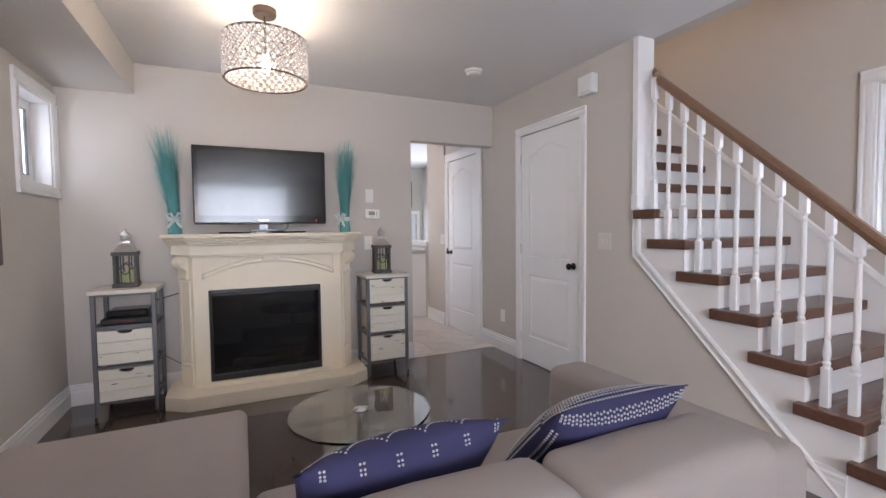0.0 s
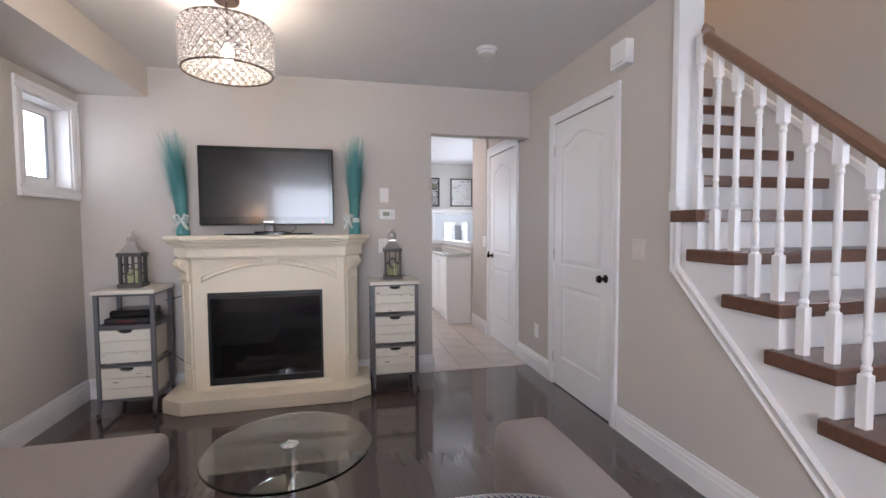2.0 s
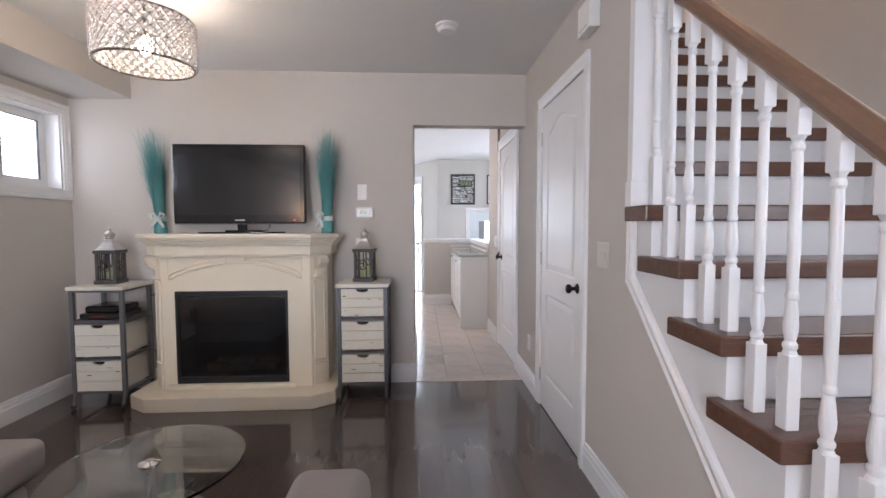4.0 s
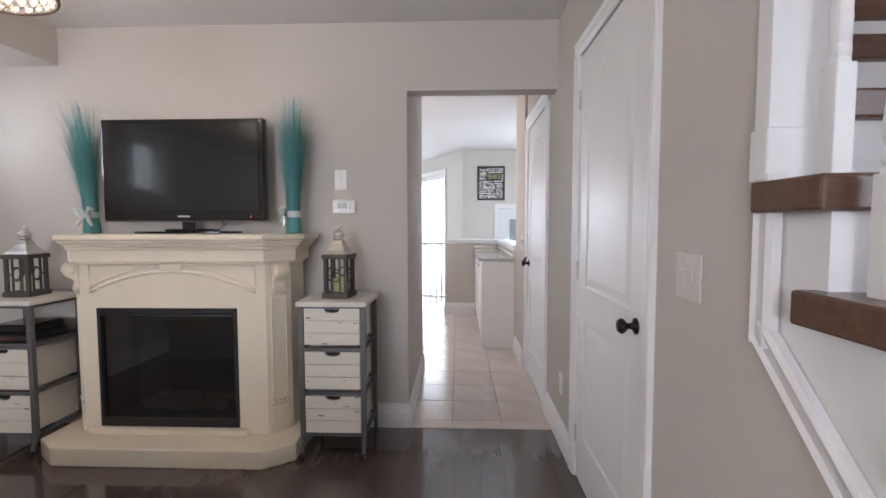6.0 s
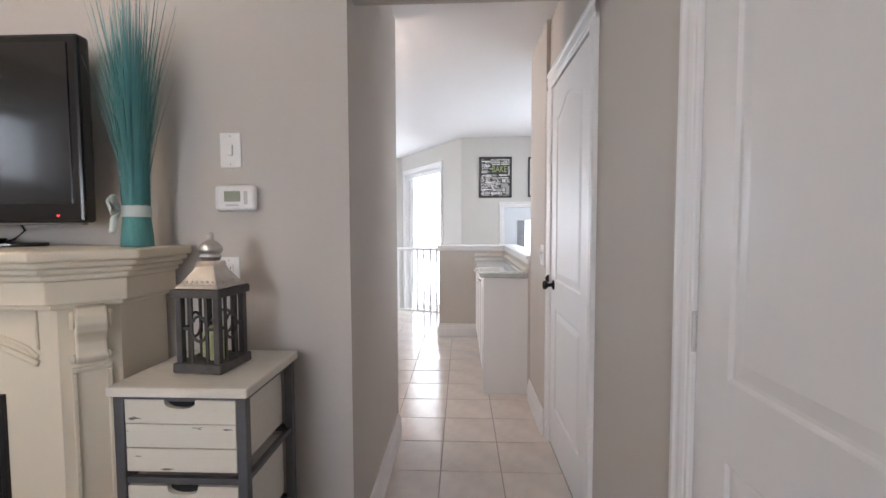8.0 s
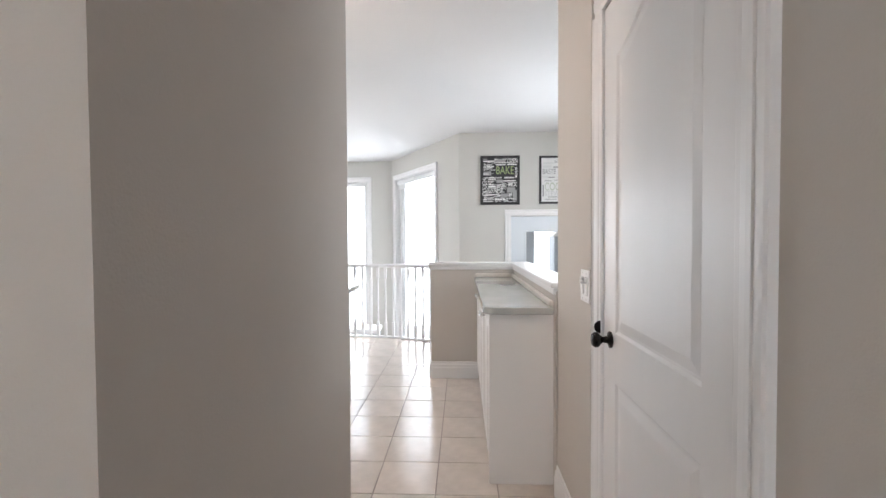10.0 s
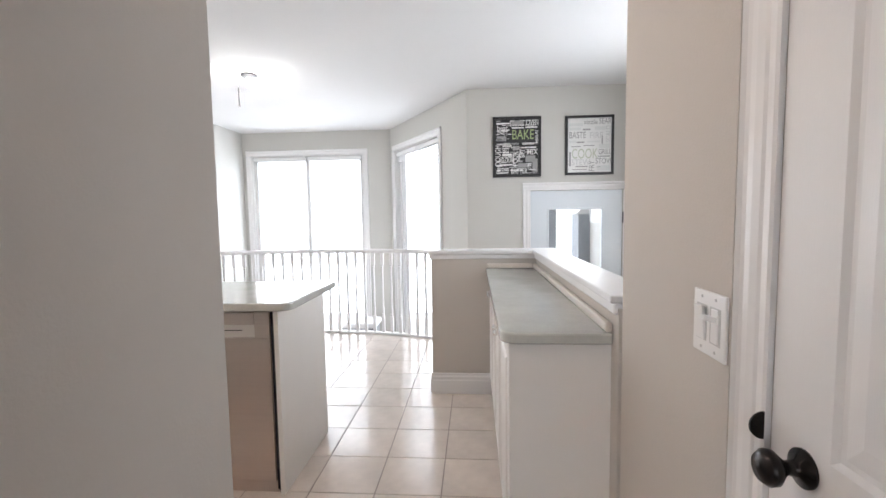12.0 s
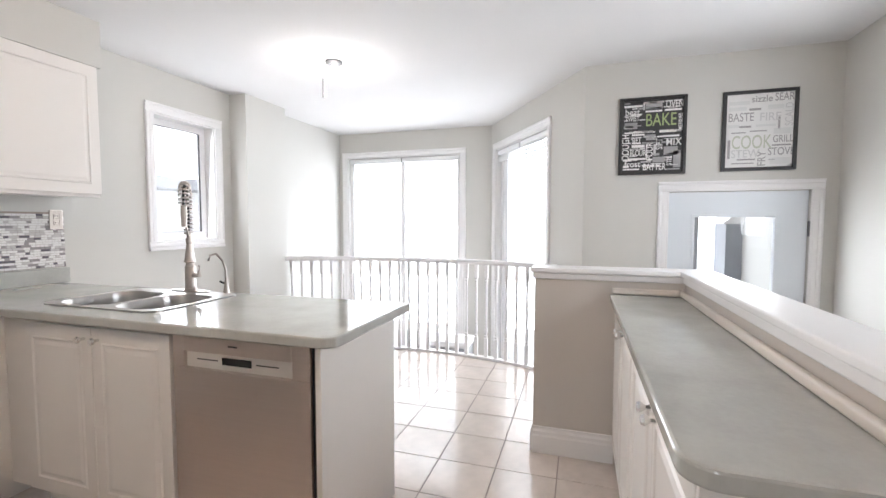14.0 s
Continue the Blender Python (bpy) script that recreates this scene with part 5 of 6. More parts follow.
for f in rim.faces[:]:
    c = f.calc_center_median()
    if any(in_outline(c.x, c.y, q) for q in bowls):
        rim.faces.remove(f)
ext = bmesh.ops.extrude_face_region(rim, geom=rim.faces[:])
bmesh.ops.translate(rim, verts=[v for v in ext["geom"] if isinstance(v, bmesh.types.BMVert)], vec=(0, 0, -0.005))
bmesh.ops.recalc_face_normals(rim, faces=rim.faces[:])
part("rim", rim, SINKSTEEL, sink)
for outer in bowls:
    bm = bmesh.new()
    rings = [[bm.verts.new((x, y, z)) for x, y in (inset(outer, dd) if dd else outer)] for dd, z in ((0, 0.0055), (0.004, -0.006), (0.007, -0.03), (0.014, -0.14), (0.026, -0.165), (0.045, -0.175))]
    for a, b in zip(rings, rings[1:]):
        for i in range(len(a)):
            j = (i + 1) % len(a)
            bm.faces.new((a[i], a[j], b[j], b[i]))
    bm.faces.new(rings[-1])
    part("bowl", bm, SINKSTEEL, sink, smooth=True)
    part("drain", lathe([(0.04, -0.174), (0.038, -0.171), (0.0, -0.172)], 20, m=Matrix.Translation((sum(p[0] for p in outer) / len(outer), 6.77, 0))), CHROME, sink)

NICKEL = material("brushed_nickel", (0.52, 0.47, 0.43), 0.28, metal=0.95, vary=0.05)
tap = thing("kitchen_faucet", (-0.235, 7.025, 0.9205), "brushed nickel pull-down faucet with a coiled spring spout", "faucet")
part("deck_plate", prism(rounded(-0.12, 0.12, -0.03, 0.03, (0.03,) * 4), 0, 0.005, 0.002), NICKEL, tap)
part("body", lathe([(0.031, 0.005), (0.031, 0.012), (0.026, 0.02), (0.026, 0.13), (0.020, 0.14), (0.020, 0.15), (0.029, 0.156), (0.025, 0.17), (0.014, 0.25), (0.017, 0.262), (0.017, 0.28), (0.012, 0.285), (0.012, 0.32), (0, 0.321)], 24), NICKEL, tap)
part("lever", tube([(0.02, 0, 0.085), (0.065, -0.005, 0.085), (0.068, -0.005, 0.14)], [0.014, 0.013, 0.006], 10), NICKEL, tap)
hose = [(0, 0, 0.30), (0, 0, 0.42), (0.004, -0.006, 0.50), (0.018, -0.026, 0.545), (0.036, -0.050, 0.558), (0.052, -0.072, 0.54), (0.058, -0.080, 0.50), (0.060, -0.082, 0.445)]
part("hose", tube(hose, 0.006, 8), BLACKM, tap)
coil = []
L = [0]
for a, b in zip(hose, hose[1:]):
    L.append(L[-1] + (Vector(b) - Vector(a)).length)
for k in range(420):
    s = L[-1] * k / 419
    i = max(j for j in range(len(L)) if L[j] <= s + 1e-9)
    i = min(i, len(hose) - 2)
    f = (s - L[i]) / (L[i + 1] - L[i])
    p = Vector(hose[i]).lerp(Vector(hose[i + 1]), f)
    d = (Vector(hose[i + 1]) - Vector(hose[i])).normalized()
    u = d.cross(Vector((1, 0.3, 0))).normalized()
    ph = 2 * math.pi * 21 * k / 419
    coil.append(p + 0.021 * (u * math.cos(ph) + d.cross(u) * math.sin(ph)))
part("spring", tube(coil, 0.0044, 6), NICKEL, tap, "coiled metal spring", smooth=True)
part("spray_head", tube([(0.060, -0.082, 0.45), (0.0605, -0.083, 0.40), (0.061, -0.084, 0.34)], [0.014, 0.016, 0.012], 14), NICKEL, tap)
part("support_arm", tube([(0, 0, 0.285), (0.03, -0.042, 0.34), (0.061, -0.083, 0.41)], 0.005, 8), NICKEL, tap)
tap2 = thing("filter_tap", (-0.005, 7.03, 0.9205), "slim brushed nickel filter tap beside the sink", "faucet")
part("base", lathe([(0.016, 0), (0.014, 0.008), (0.009, 0.05), (0.006, 0.07), (0, 0.071)], 16), NICKEL, tap2)
part("spout", tube([(0, 0, 0.05), (0, 0, 0.12), (-0.01, -0.01, 0.17), (-0.03, -0.03, 0.205), (-0.05, -0.05, 0.195), (-0.055, -0.055, 0.17)], 0.006, 8), NICKEL, tap2, smooth=True)
part("lever", tube([(0, 0, 0.045), (-0.03, -0.01, 0.06)], 0.005, 8), BLACKM, tap2)

# wall cabinets and soffit
structure("wall_soffit", bx(KX, -0.942, 5.26, 7.11, 2.178, H), KWALL)
upper = thing("wall_cabinet", (KX + 0.002, 6.50, 1.44), "white raised-panel wall cabinet under the soffit", "cabinet", "wall cabinets")
part("carcass", bx(0, 0.37, 0, 0.578, 0, 0.736, 0.002), CAB, upper)
cab_door(upper, Matrix.Translation((0.37, 0.002, 0.003)) @ Matrix.Rotation(radians(90), 4, "Z"), 0.574, 0.73, (0.05, 0.05))
part("light_rail", bx(0.34, 0.368, 0, 0.578, -0.012, 0), CAB, upper)
copy_thing(upper, Matrix.Translation((KX + 0.002, 5.92, 1.44)))

# mosaic splashback: rows of small strips
splash = thing("mosaic_splashback", (KX, 0, 0), "mosaic splashback of white and grey strips behind the worktop", "splashback")
part("backing", bx(0.002, 0.006, 6.35, 7.105, 1.01, 1.345), GROUT, splash)
MOS = [material("mosaic_white", (0.78, 0.77, 0.76), 0.15), material("mosaic_pale", (0.55, 0.53, 0.53), 0.15), material("mosaic_grey", (0.32, 0.30, 0.31), 0.15), material("mosaic_dark", (0.15, 0.14, 0.16), 0.15)]
mos = [bmesh.new() for _ in MOS]
rnd = random.Random(5)
z = 1.013
while z < 1.335:
    y = 6.352 - rnd.random() * 0.03
    while y < 7.10:
        w = rnd.choice((0.022, 0.034, 0.05))
        y1 = min(y + w, 7.104)
        if y1 - y > 0.006 and y > 6.35:
            k = rnd.choices(range(4), (0.56, 0.22, 0.14, 0.08))[0]
            bx(0.006, 0.0085, y + 0.0008, y1 - 0.0008, z, z + 0.0125, bm=mos[k])
        y += w
    z += 0.0140
for bm, mt in zip(mos, MOS):
    part("mosaic_strip", bm, mt, splash)["kind"] = "stuff"
wall_plate("wall_outlet", Matrix.Translation((KX + 0.009, 7.06, 1.30)) @ Matrix.Rotation(radians(90), 4, "Z"), 0.072, 0.118, "grey steel outlet plate beside the mosaic", 1, True, NICKEL)

# side counter along the half wall
sc = thing("side_cabinet", (1.925, 5.985, 0), "shallow white base cabinet along the half wall", "cabinet")
part("carcass", bx(0.019, 0.325, 0.0, 1.674, 0.09, 0.874, 0.001), CAB, sc)
part("end_panel", bx(0.0, 0.325, -0.018, -0.0005, 0.0, 0.874, 0.002), CAB, sc)
part("toe_kick", bx(0.06, 0.08, 0.0, 1.674, 0, 0.09), CAB, sc)
for k in range(4):
    cab_door(sc, Matrix.Translation((0.019, 0.004 + 0.4175 * (k + 1), 0.10)) @ Matrix.Rotation(radians(-90), 4, "Z"), 0.4155, 0.765, (0.04 if k % 2 == 0 else 0.375, 0.70))
st = thing("side_worktop", (0, 0, 0), "grey mottled laminate worktop along the half wall", "worktop")
part("slab", prism(rounded(1.895, 2.248, 5.945, 7.655, (0.06, 0, 0, 0.03)), 0.876, 0.914, 0.007), COUNTER, st)
up = bx(2.226, 2.248, 5.95, 7.657, 0.9142, 0.948, 0.010, seg=4)
bx(1.905, 2.225, 7.635, 7.657, 0.9142, 0.948, 0.010, bm=up, seg=4)
part("upstand", up, material("cream_laminate", (0.68, 0.62, 0.56), 0.35, vary=0.06, scale=8), st, "cream upstand at the back")

# ---- curved guard rail between kitchen and nook ----
guard = thing("guard_rail", (0, 0, 0), "white painted curved guard rail with turned balusters", "railing")
gpts = [(x, GY(x), 0.915) for x in [-1.138 + 2.70 * k / 40 for k in range(41)]]
part("handrail", sweep(gpts, [(-0.028, -0.02), (0.028, -0.02), (0.032, 0.0), (0.024, 0.02), (0, 0.026), (-0.024, 0.02), (-0.032, 0.0)]), TRIM, guard)
part("shoe_rail", sweep([(x, y, 0.0) for x, y, _ in gpts], [(-0.03, 0), (0.03, 0), (0.03, 0.022), (-0.03, 0.022)]), TRIM, guard)
gbal = part("baluster", baluster(0.874), TRIM, guard)
k, s, nxt = 0, 0.0, 0.06
for a, b in zip(gpts, gpts[1:]):
    dl = (Vector(b) - Vector(a)).length
    while nxt <= s + dl:
        p = Vector(a).lerp(Vector(b), (nxt - s) / dl)
        ob = gbal if k == 0 else new("baluster", gbal.data)
        ob.parent, ob.location = guard, (p.x, p.y, 0.021)
        k += 1
        nxt += 0.102
    s += dl

# bench in the nook
bench = thing("storage_bench", (0.42, 9.78, LOW), "white bench with grey sides under the nook windows", "bench")
part("seat", bx(-0.22, 0.22, -0.18, 0.18, 0.46, 0.53, 0.02), TRIM, bench)
part("box", bx(-0.20, 0.20, -0.16, 0.16, 0.05, 0.46, 0.004), material("grey_bench_paint", (0.30, 0.31, 0.32), 0.5), bench)
for x in (-0.18, 0.18):
    for y in (-0.14, 0.14):
        part("foot", bx(x - 0.02, x + 0.02, y - 0.02, y + 0.02, 0, 0.05, 0.002), TRIM, bench)

# kitchen ceiling light
PEWTER = material("dull_pewter", (0.09, 0.09, 0.095), 0.5, metal=0.3)
kl = thing("ceiling_light", (0.03, 8.05, H), "bright ceiling light with a steel canopy and a hanging rod", "lamp")
part("canopy", lathe([(0.062, 0), (0.062, -0.014), (0.045, -0.024), (0, -0.026)], 28), PEWTER, kl)
part("rod", tube([(-0.10, 0.02, -0.10), (-0.10, 0.02, -0.24)], 0.008, 8), PEWTER, kl)
part("arm", tube([(-0.02, 0, -0.02), (-0.10, 0.02, -0.04), (-0.10, 0.02, -0.10)], 0.004, 8), CHROME, kl)
kb = part("bulb", lathe([(0, -0.10), (0.025, -0.095), (0.036, -0.07), (0.03, -0.045), (0.014, -0.026), (0, -0.024)], 20), glow("cool_bulb", (1.0, 0.97, 0.93), 12.0), kl, "glowing bulb", smooth=True)
kb.visible_shadow = False


# ---- framed word prints ----
def words(parent, m, text, size, mat, turn=0.0, squeeze=1.0):
    cu = bpy.data.curves.new("word", "FONT")
    cu.body, cu.size, cu.align_x, cu.align_y, cu.offset = text, size, "CENTER", "CENTER", 0.0006
    tmp = bpy.data.objects.new("word", cu)
    scene.collection.objects.link(tmp)
    bpy.context.view_layer.update()
    me = bpy.data.meshes.new_from_object(tmp.evaluated_get(bpy.context.evaluated_depsgraph_get()))
    bpy.data.objects.remove(tmp)
    me.transform(Matrix.Diagonal((squeeze, 1, 1, 1)))
    me.transform(Matrix.Rotation(radians(turn), 4, "Z"))
    me.materials.clear()
    me.materials.append(mat)
    ob = new("lettering", me)
    ob.parent = parent
    ob.matrix_local = m
    return ob


FRAMEB = material("black_picture_frame", (0.022, 0.02, 0.02), 0.4, vary=0.1)
INKD = material("dark_print_ground", (0.035, 0.033, 0.035), 0.6)
PAPER = material("white_print_ground", (0.74, 0.73, 0.72), 0.6)
GREY = material("grey_ink", (0.34, 0.33, 0.33), 0.6)
PALE = material("pale_grey_ink", (0.58, 0.57, 0.57), 0.6)
WHITEI = material("white_ink", (0.78, 0.77, 0.76), 0.6)
GREEN = material("olive_green_ink", (0.33, 0.41, 0.19), 0.6)
SAGE = material("sage_grey_ink", (0.50, 0.52, 0.43), 0.6)


def print_frame(x0, x1, z0, z1, ground, label):
    ob = thing("framed_print", ((x0 + x1) / 2, YP, (z0 + z1) / 2), label, "picture", "framed kitchen prints")
    w, h = (x1 - x0) / 2, (z1 - z0) / 2
    f = bmesh.new()
    for a in ((-w, -w + 0.022, -h, h), (w - 0.022, w, -h, h), (-w + 0.022, w - 0.022, h - 0.022, h), (-w + 0.022, w - 0.022, -h, -h + 0.022)):
        bx(a[0], a[1], -0.025, -0.001, a[2], a[3], 0.002, bm=f)
    part("frame", f, FRAMEB, ob, "black wooden frame")
    pr = part("print", bx(-w + 0.02, w - 0.02, -0.012, -0.003, -h + 0.02, h - 0.02), ground, ob)
    return ob, pr, w - 0.024, h - 0.024


def lay(pr, w, h, rows):
    """Words laid by (text, u, v, size, ink, turn, squeeze), u and v from 0 to 1 across the print."""
    for text, u, v, size, ink, turn, sq in rows:
        words(pr, Matrix(((1, 0, 0, -w + 2 * w * u), (0, 0, -1, -0.0135), (0, 1, 0, h - 2 * h * v), (0, 0, 0, 1))), text, size, ink, turn, sq)


def bars(pr, w, h, rows, ink):
    bm = bmesh.new()
    for u0, u1, v0, v1 in rows:
        bx(-w + 2 * w * u0, -w + 2 * w * u1, -0.0132, -0.0122, h - 2 * h * v1, h - 2 * h * v0, bm=bm)
    part("printed_bar", bm, ink, pr)["kind"] = "stuff"


p1, pr1, w1, h1 = print_frame(1.998, 2.435, 1.634, 2.178, INKD, "black framed dark print of white and green baking words")
lay(pr1, w1, h1, [("OVEN", 0.86, 0.07, 0.068, WHITEI, 0, 0.62), ("BAKE", 0.64, 0.285, 0.125, GREEN, 0, 0.68), ("MIX", 0.86, 0.60, 0.072, WHITEI, 0, 0.8), ("BATTER", 0.55, 0.945, 0.068, WHITEI, 0, 0.62),
                   ("SIFT", 0.24, 0.56, 0.058, WHITEI, 0, 0.62), ("FLOUR", 0.27, 0.74, 0.062, WHITEI, 0, 0.55), ("POUR", 0.47, 0.72, 0.062, WHITEI, 90, 0.75), ("DOUGH", 0.06, 0.65, 0.070, WHITEI, 90, 0.72), ("beat", 0.16, 0.155, 0.066, WHITEI, 0, 0.85), ("SIFT", 0.63, 0.62, 0.06, WHITEI, 90, 0.75),
                   ("frost", 0.18, 0.90, 0.062, WHITEI, 0, 0.9), ("TWIST", 0.16, 0.25, 0.050, WHITEI, 0, 0.65), ("MEASURE", 0.965, 0.32, 0.036, WHITEI, 90, 0.75), ("STIR", 0.80, 0.86, 0.045, WHITEI, 90, 0.8)])
bars(pr1, w1, h1, [(0.02, 0.33, 0.055, 0.085), (0.38, 0.66, 0.14, 0.165), (0.70, 0.98, 0.135, 0.16), (0.03, 0.55, 0.435, 0.455), (0.62, 0.90, 0.43, 0.46), (0.68, 0.95, 0.50, 0.525), (0.16, 0.38, 0.465, 0.49), (0.16, 0.38, 0.62, 0.66), (0.10, 0.40, 0.81, 0.835), (0.02, 0.30, 0.96, 0.98)], WHITEI)
bars(pr1, w1, h1, [(0.38, 0.66, 0.02, 0.12), (0.03, 0.25, 0.30, 0.39), (0.70, 0.93, 0.66, 0.78), (0.86, 0.98, 0.72, 0.96), (0.52, 0.72, 0.80, 0.88), (0.40, 0.56, 0.48, 0.56)], GREY)
bars(pr1, w1, h1, [(0.02, 0.30, 0.20, 0.21), (0.34, 0.37, 0.03, 0.13), (0.12, 0.36, 0.68, 0.69), (0.42, 0.58, 0.585, 0.60), (0.40, 0.43, 0.62, 0.80), (0.53, 0.57, 0.62, 0.78), (0.70, 0.95, 0.545, 0.555), (0.70, 0.84, 0.80, 0.82), (0.70, 0.84, 0.84, 0.855), (0.32, 0.50, 0.86, 0.875), (0.12, 0.24, 0.775, 0.79), (0.74, 0.97, 0.975, 0.985)], PALE)
rnd = random.Random(11)
fill_w, fill_g = [], []
for k in range(12):
    v = 0.015 + 0.0815 * k
    u = 0.02
    while u < 0.93:
        du = rnd.uniform(0.05, 0.16)
        if not (0.19 < v + 0.02 < 0.40 and 0.34 < u + du / 2) and rnd.random() < 0.62:
            (fill_w if rnd.random() < 0.6 else fill_g).append((u, min(u + du, 0.98), v, v + rnd.choice((0.014, 0.022, 0.034))))
        u += du + 0.018
bars(pr1, w1, h1, fill_w, WHITEI)
bars(pr1, w1, h1, fill_g, GREY)
p2, pr2, w2, h2 = print_frame(2.652, 3.082, 1.640, 2.170, PAPER, "black framed white print of grey cooking words")
lay(pr2, w2, h2, [("SEAR", 0.86, 0.065, 0.072, GREY, 0, 0.68), ("sizzle", 0.53, 0.075, 0.060, GREY, 0, 0.95), ("BASTE", 0.22, 0.315, 0.080, GREY, 0, 0.68), ("FIRE", 0.66, 0.325, 0.076, PALE, 0, 0.9), ("COOK", 0.39, 0.665, 0.125, SAGE, 0, 0.62), ("GRILL", 0.86, 0.63, 0.066, GREY, 0, 0.68),
                   ("STOVE", 0.84, 0.80, 0.070, GREY, 0, 0.72), ("STEW", 0.30, 0.82, 0.075, PALE, 0, 0.85), ("FRY", 0.56, 0.89, 0.066, GREY, 90, 0.9), ("SCALD", 0.94, 0.30, 0.062, PALE, 90, 0.8)])
bars(pr2, w2, h2, [(0.03, 0.35, 0.09, 0.14), (0.03, 0.30, 0.17, 0.22), (0.62, 0.86, 0.16, 0.22), (0.03, 0.20, 0.41, 0.45), (0.45, 0.75, 0.42, 0.45), (0.72, 0.98, 0.48, 0.56), (0.68, 0.98, 0.88, 0.97)], material("very_pale_ink", (0.66, 0.66, 0.65), 0.6))
bars(pr2, w2, h2, [(0.34, 0.52, 0.195, 0.225), (0.20, 0.38, 0.43, 0.455), (0.03, 0.07, 0.62, 0.88), (0.70, 0.98, 0.70, 0.72), (0.18, 0.46, 0.885, 0.905), (0.78, 0.81, 0.33, 0.50), (0.10, 0.44, 0.94, 0.955), (0.08, 0.30, 0.515, 0.53), (0.36, 0.62, 0.50, 0.515), (0.66, 0.76, 0.90, 0.91)], GREY)


# ---- floor pieces ----
floor_ob = bpy.data.objects["floor"]
rnd = random.Random(3)
plank_mesh = {}


def box_mesh(name, w, d, t, bevel, mat):
    bm = bx(0, w, 0, d, -t, 0, 0)
    if bevel:
        bmesh.ops.bevel(bm, geom=[e for e in bm.edges if all(v.co.z > -1e-6 for v in e.verts)], offset=bevel, segments=1, affect="EDGES")
    me = bpy.data.meshes.new(name)
    bm.to_mesh(me)
    bm.free()
    me.materials.append(mat)
    return me


PW = 0.125
x = XL + 0.001
while x < XR + 0.02:
    y = -0.2 - rnd.random() * 0.8
    while y < YF - 0.02:
        ln = rnd.choice((0.9, 1.2, 1.5))
        y0, y1 = max(y, -0.2), min(y + ln, YF - 0.014)
        if y1 - y0 > 0.05:
            key = round(y1 - y0, 3)
            if key not in plank_mesh:
                plank_mesh[key] = box_mesh("plank", PW - 0.0003, key - 0.0003, 0.0028, 0.0002, DARKWOOD)
            p = new("plank", plank_mesh[key])
            p.parent = floor_ob
            p.location = (x, y0, 0.0)
        y += ln
    x += PW

kfloor = bpy.data.objects["kitchen_floor"]
TS, TX, TY = 0.3115, 1.652, 7.42
tile_me = box_mesh("tile", TS - 0.005, TS - 0.005, 0.0035, 0.0012, TILE)
cuts = {}
for i in range(-10, 3):
    for j in range(-11, 7):
        x0, x1 = TX + TS * i, TX + TS * (i + 1)
        y0, y1 = TY + TS * j, TY + TS * (j + 1)
        a0, a1, b0, b1 = max(x0, KX), min(x1, 2.40), max(y0, YF + 0.04), min(y1, GY(min(1.5, max(-1.1, (x0 + x1) / 2))) + 0.03)
        if b1 > 7.79 and a1 > 1.62 and b0 > 7.4:
            a1 = min(a1, 1.618)
        if a1 - a0 < 0.02 or b1 - b0 < 0.02:
            continue
        if a1 <= 1.384 and b1 <= 5.2:
            continue
        if abs(a1 - a0 - TS) < 1e-4 and abs(b1 - b0 - TS) < 1e-4:
            me = tile_me
        else:
            key = (round(a1 - a0, 3), round(b1 - b0, 3))
            if key not in cuts:
                cuts[key] = box_mesh("tile", key[0] - 0.005, key[1] - 0.005, 0.0035, 0.0012, TILE)
            me = cuts[key]
        t = new("tile", me)
        t.parent = kfloor
        t.location = (a0 + 0.0025, b0 + 0.0025, 0.0)

# floor lamp in the corner behind the sofa, lit
flamp = thing("floor_lamp", (-1.0, -1.93, 0), "lit floor lamp with a warm fabric shade", "lamp")
part("base", lathe([(0.14, 0), (0.14, 0.015), (0.02, 0.03), (0, 0.031)], 28), BRONZE, flamp)
part("pole", tube([(0, 0, 0.03), (0, 0, 1.62)], 0.011, 10), BRONZE, flamp)
part("shade", lathe([(0.15, 1.46), (0.10, 1.70), (0.097, 1.70), (0.147, 1.46)], 32), glow("warm_shade", (1.0, 0.60, 0.28), 14.0), flamp, "glowing fabric shade").visible_shadow = False
# unseen fixture added to carry the assumed warm kitchen lamp
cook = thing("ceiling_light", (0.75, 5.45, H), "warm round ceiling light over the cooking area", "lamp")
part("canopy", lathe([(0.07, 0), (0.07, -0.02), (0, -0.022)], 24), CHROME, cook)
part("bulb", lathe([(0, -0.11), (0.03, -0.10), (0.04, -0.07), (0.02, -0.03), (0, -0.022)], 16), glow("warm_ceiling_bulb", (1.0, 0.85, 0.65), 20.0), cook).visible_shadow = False
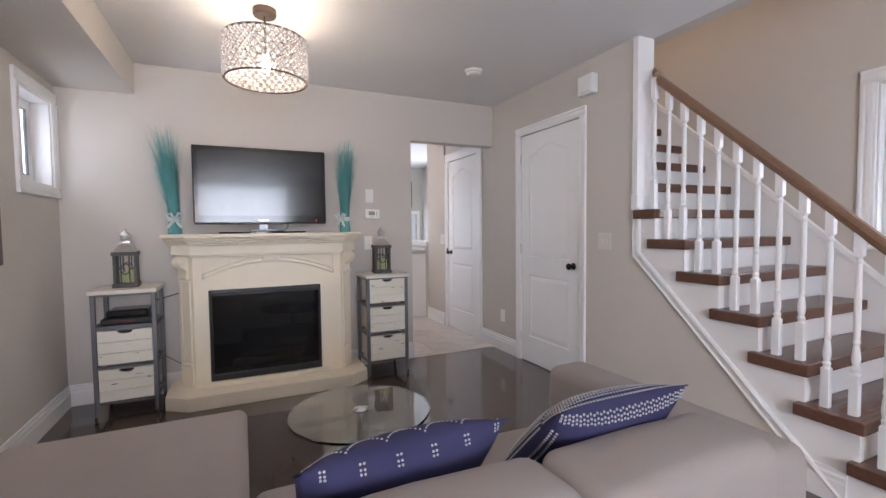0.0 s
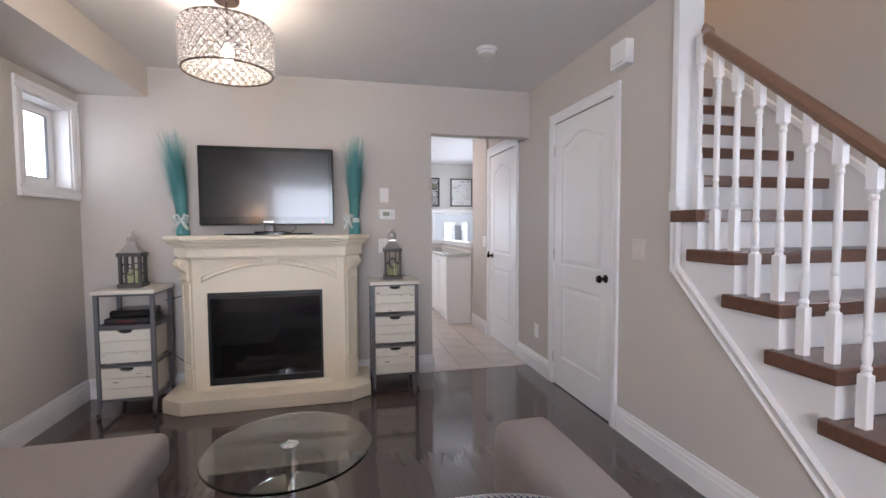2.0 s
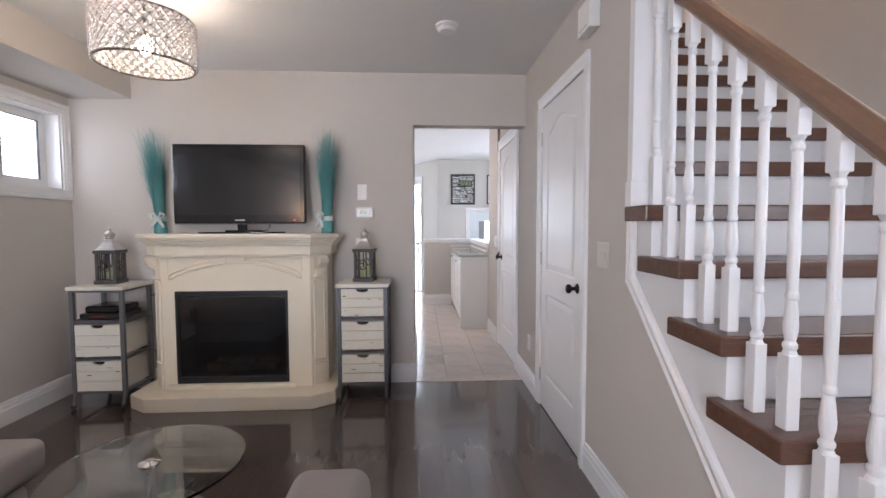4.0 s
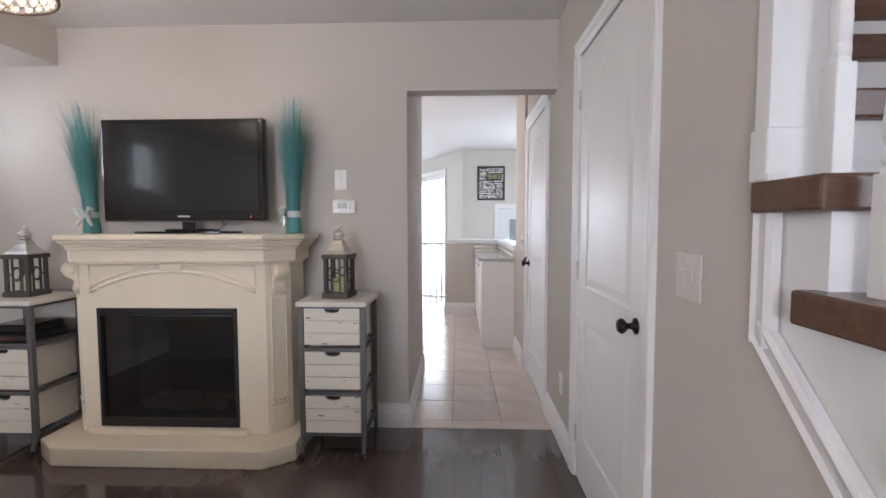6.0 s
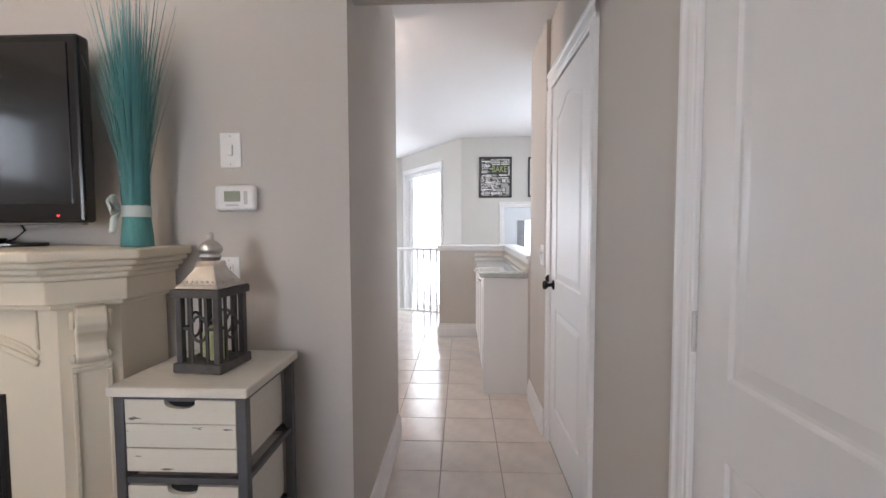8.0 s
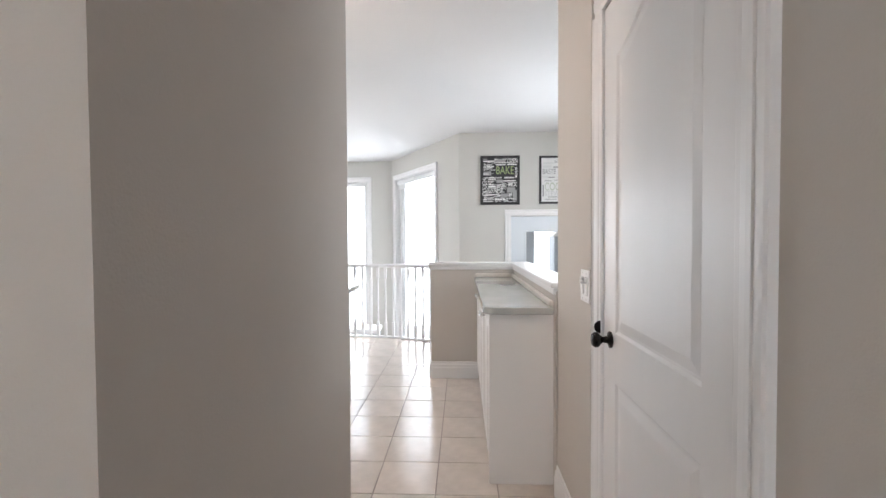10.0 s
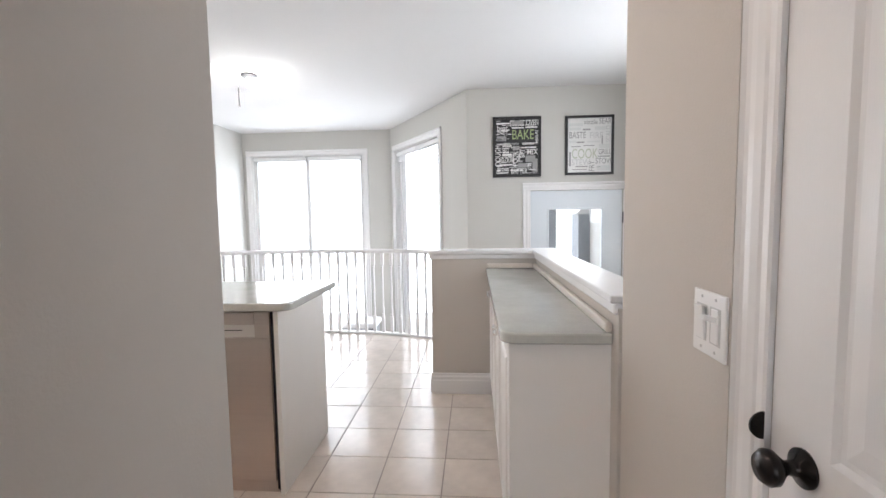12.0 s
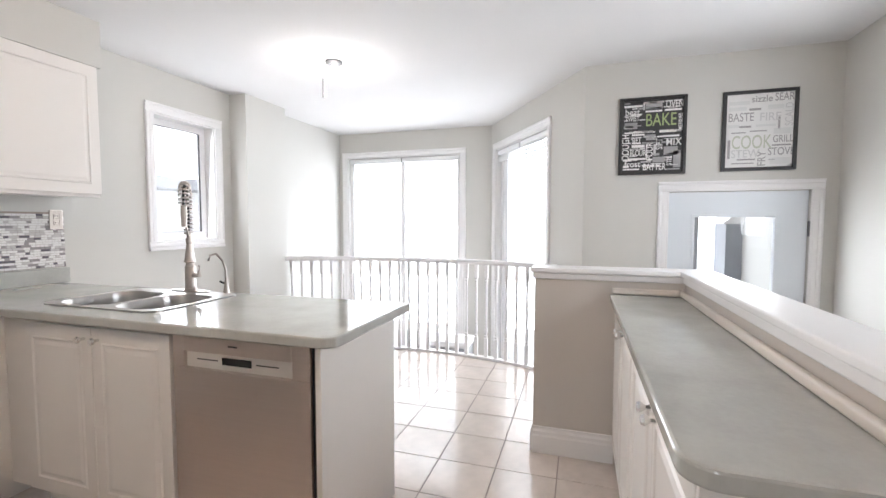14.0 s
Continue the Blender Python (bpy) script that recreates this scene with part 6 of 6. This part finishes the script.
hall = thing("ceiling_light", (2.95, 3.2, 4.9), "warm ceiling light above the stair", "lamp")
part("canopy", lathe([(0.07, 0), (0.07, -0.02), (0, -0.022)], 24), CHROME, hall)
part("rod", tube([(0, 0, -0.02), (0, 0, -0.33)], 0.006, 8), CHROME, hall)
part("bulb", lathe([(0, -0.44), (0.03, -0.43), (0.04, -0.40), (0.02, -0.35), (0, -0.33)], 16), glow("warm_hall_bulb", (1.0, 0.82, 0.6), 20.0), hall).visible_shadow = False

# what stands outside the panes
SIDING = material("pale_siding", (0.62, 0.61, 0.60), 0.7, vary=0.05, scale=3)
house = thing("neighbour_house", (-3.4, 9.0, LOW), "pale sided neighbouring house seen through the sink window", "house")
part("wall", bx(-0.4, 0.0, -3, 4, -0.4, 2.20), SIDING, house)
part("eave", bx(-0.3, 0.25, -3.2, 4.2, 2.21, 2.36, 0.01), material("grey_eave", (0.33, 0.33, 0.34), 0.6), house, "grey eave")
post = thing("porch_post", (2.70, 9.75, LOW), "grey wooden porch post outside the glazed door", "post")
GREYP = material("weathered_grey_wood", (0.30, 0.31, 0.33), 0.7, vary=0.15, scale=8)
part("shaft", bx(-0.065, 0.065, -0.065, 0.065, 0, 2.5, 0.006), GREYP, post)
part("base_block", bx(-0.08, 0.08, -0.08, 0.08, 0, 0.14, 0.006), GREYP, post)
shed = thing("garden_shed", (3.27, 10.6, LOW), "grey garden shed beyond the glazed door", "shed")
part("wall", bx(-0.09, 0.09, -0.2, 0.2, 0, 1.78), GREYP, shed)
part("roof", prism([(-0.14, 1.78), (0.14, 1.78), (0.0, 1.90)], -0.25, 0.25, m=Matrix(((1, 0, 0, 0), (0, 0, 1, 0), (0, 1, 0, 0), (0, 0, 0, 1)))), SIDING, shed)
structure("ground", bx(-60, 60, -60, 60, LOW - 0.16, LOW - 0.11), material("pale_paving", (0.45, 0.44, 0.42), 0.9, vary=0.1, scale=2))
structure("porch_floor", bx(1.9, 4.5, YP + 0.16, 12, LOW - 0.1, LOW), GREYP)
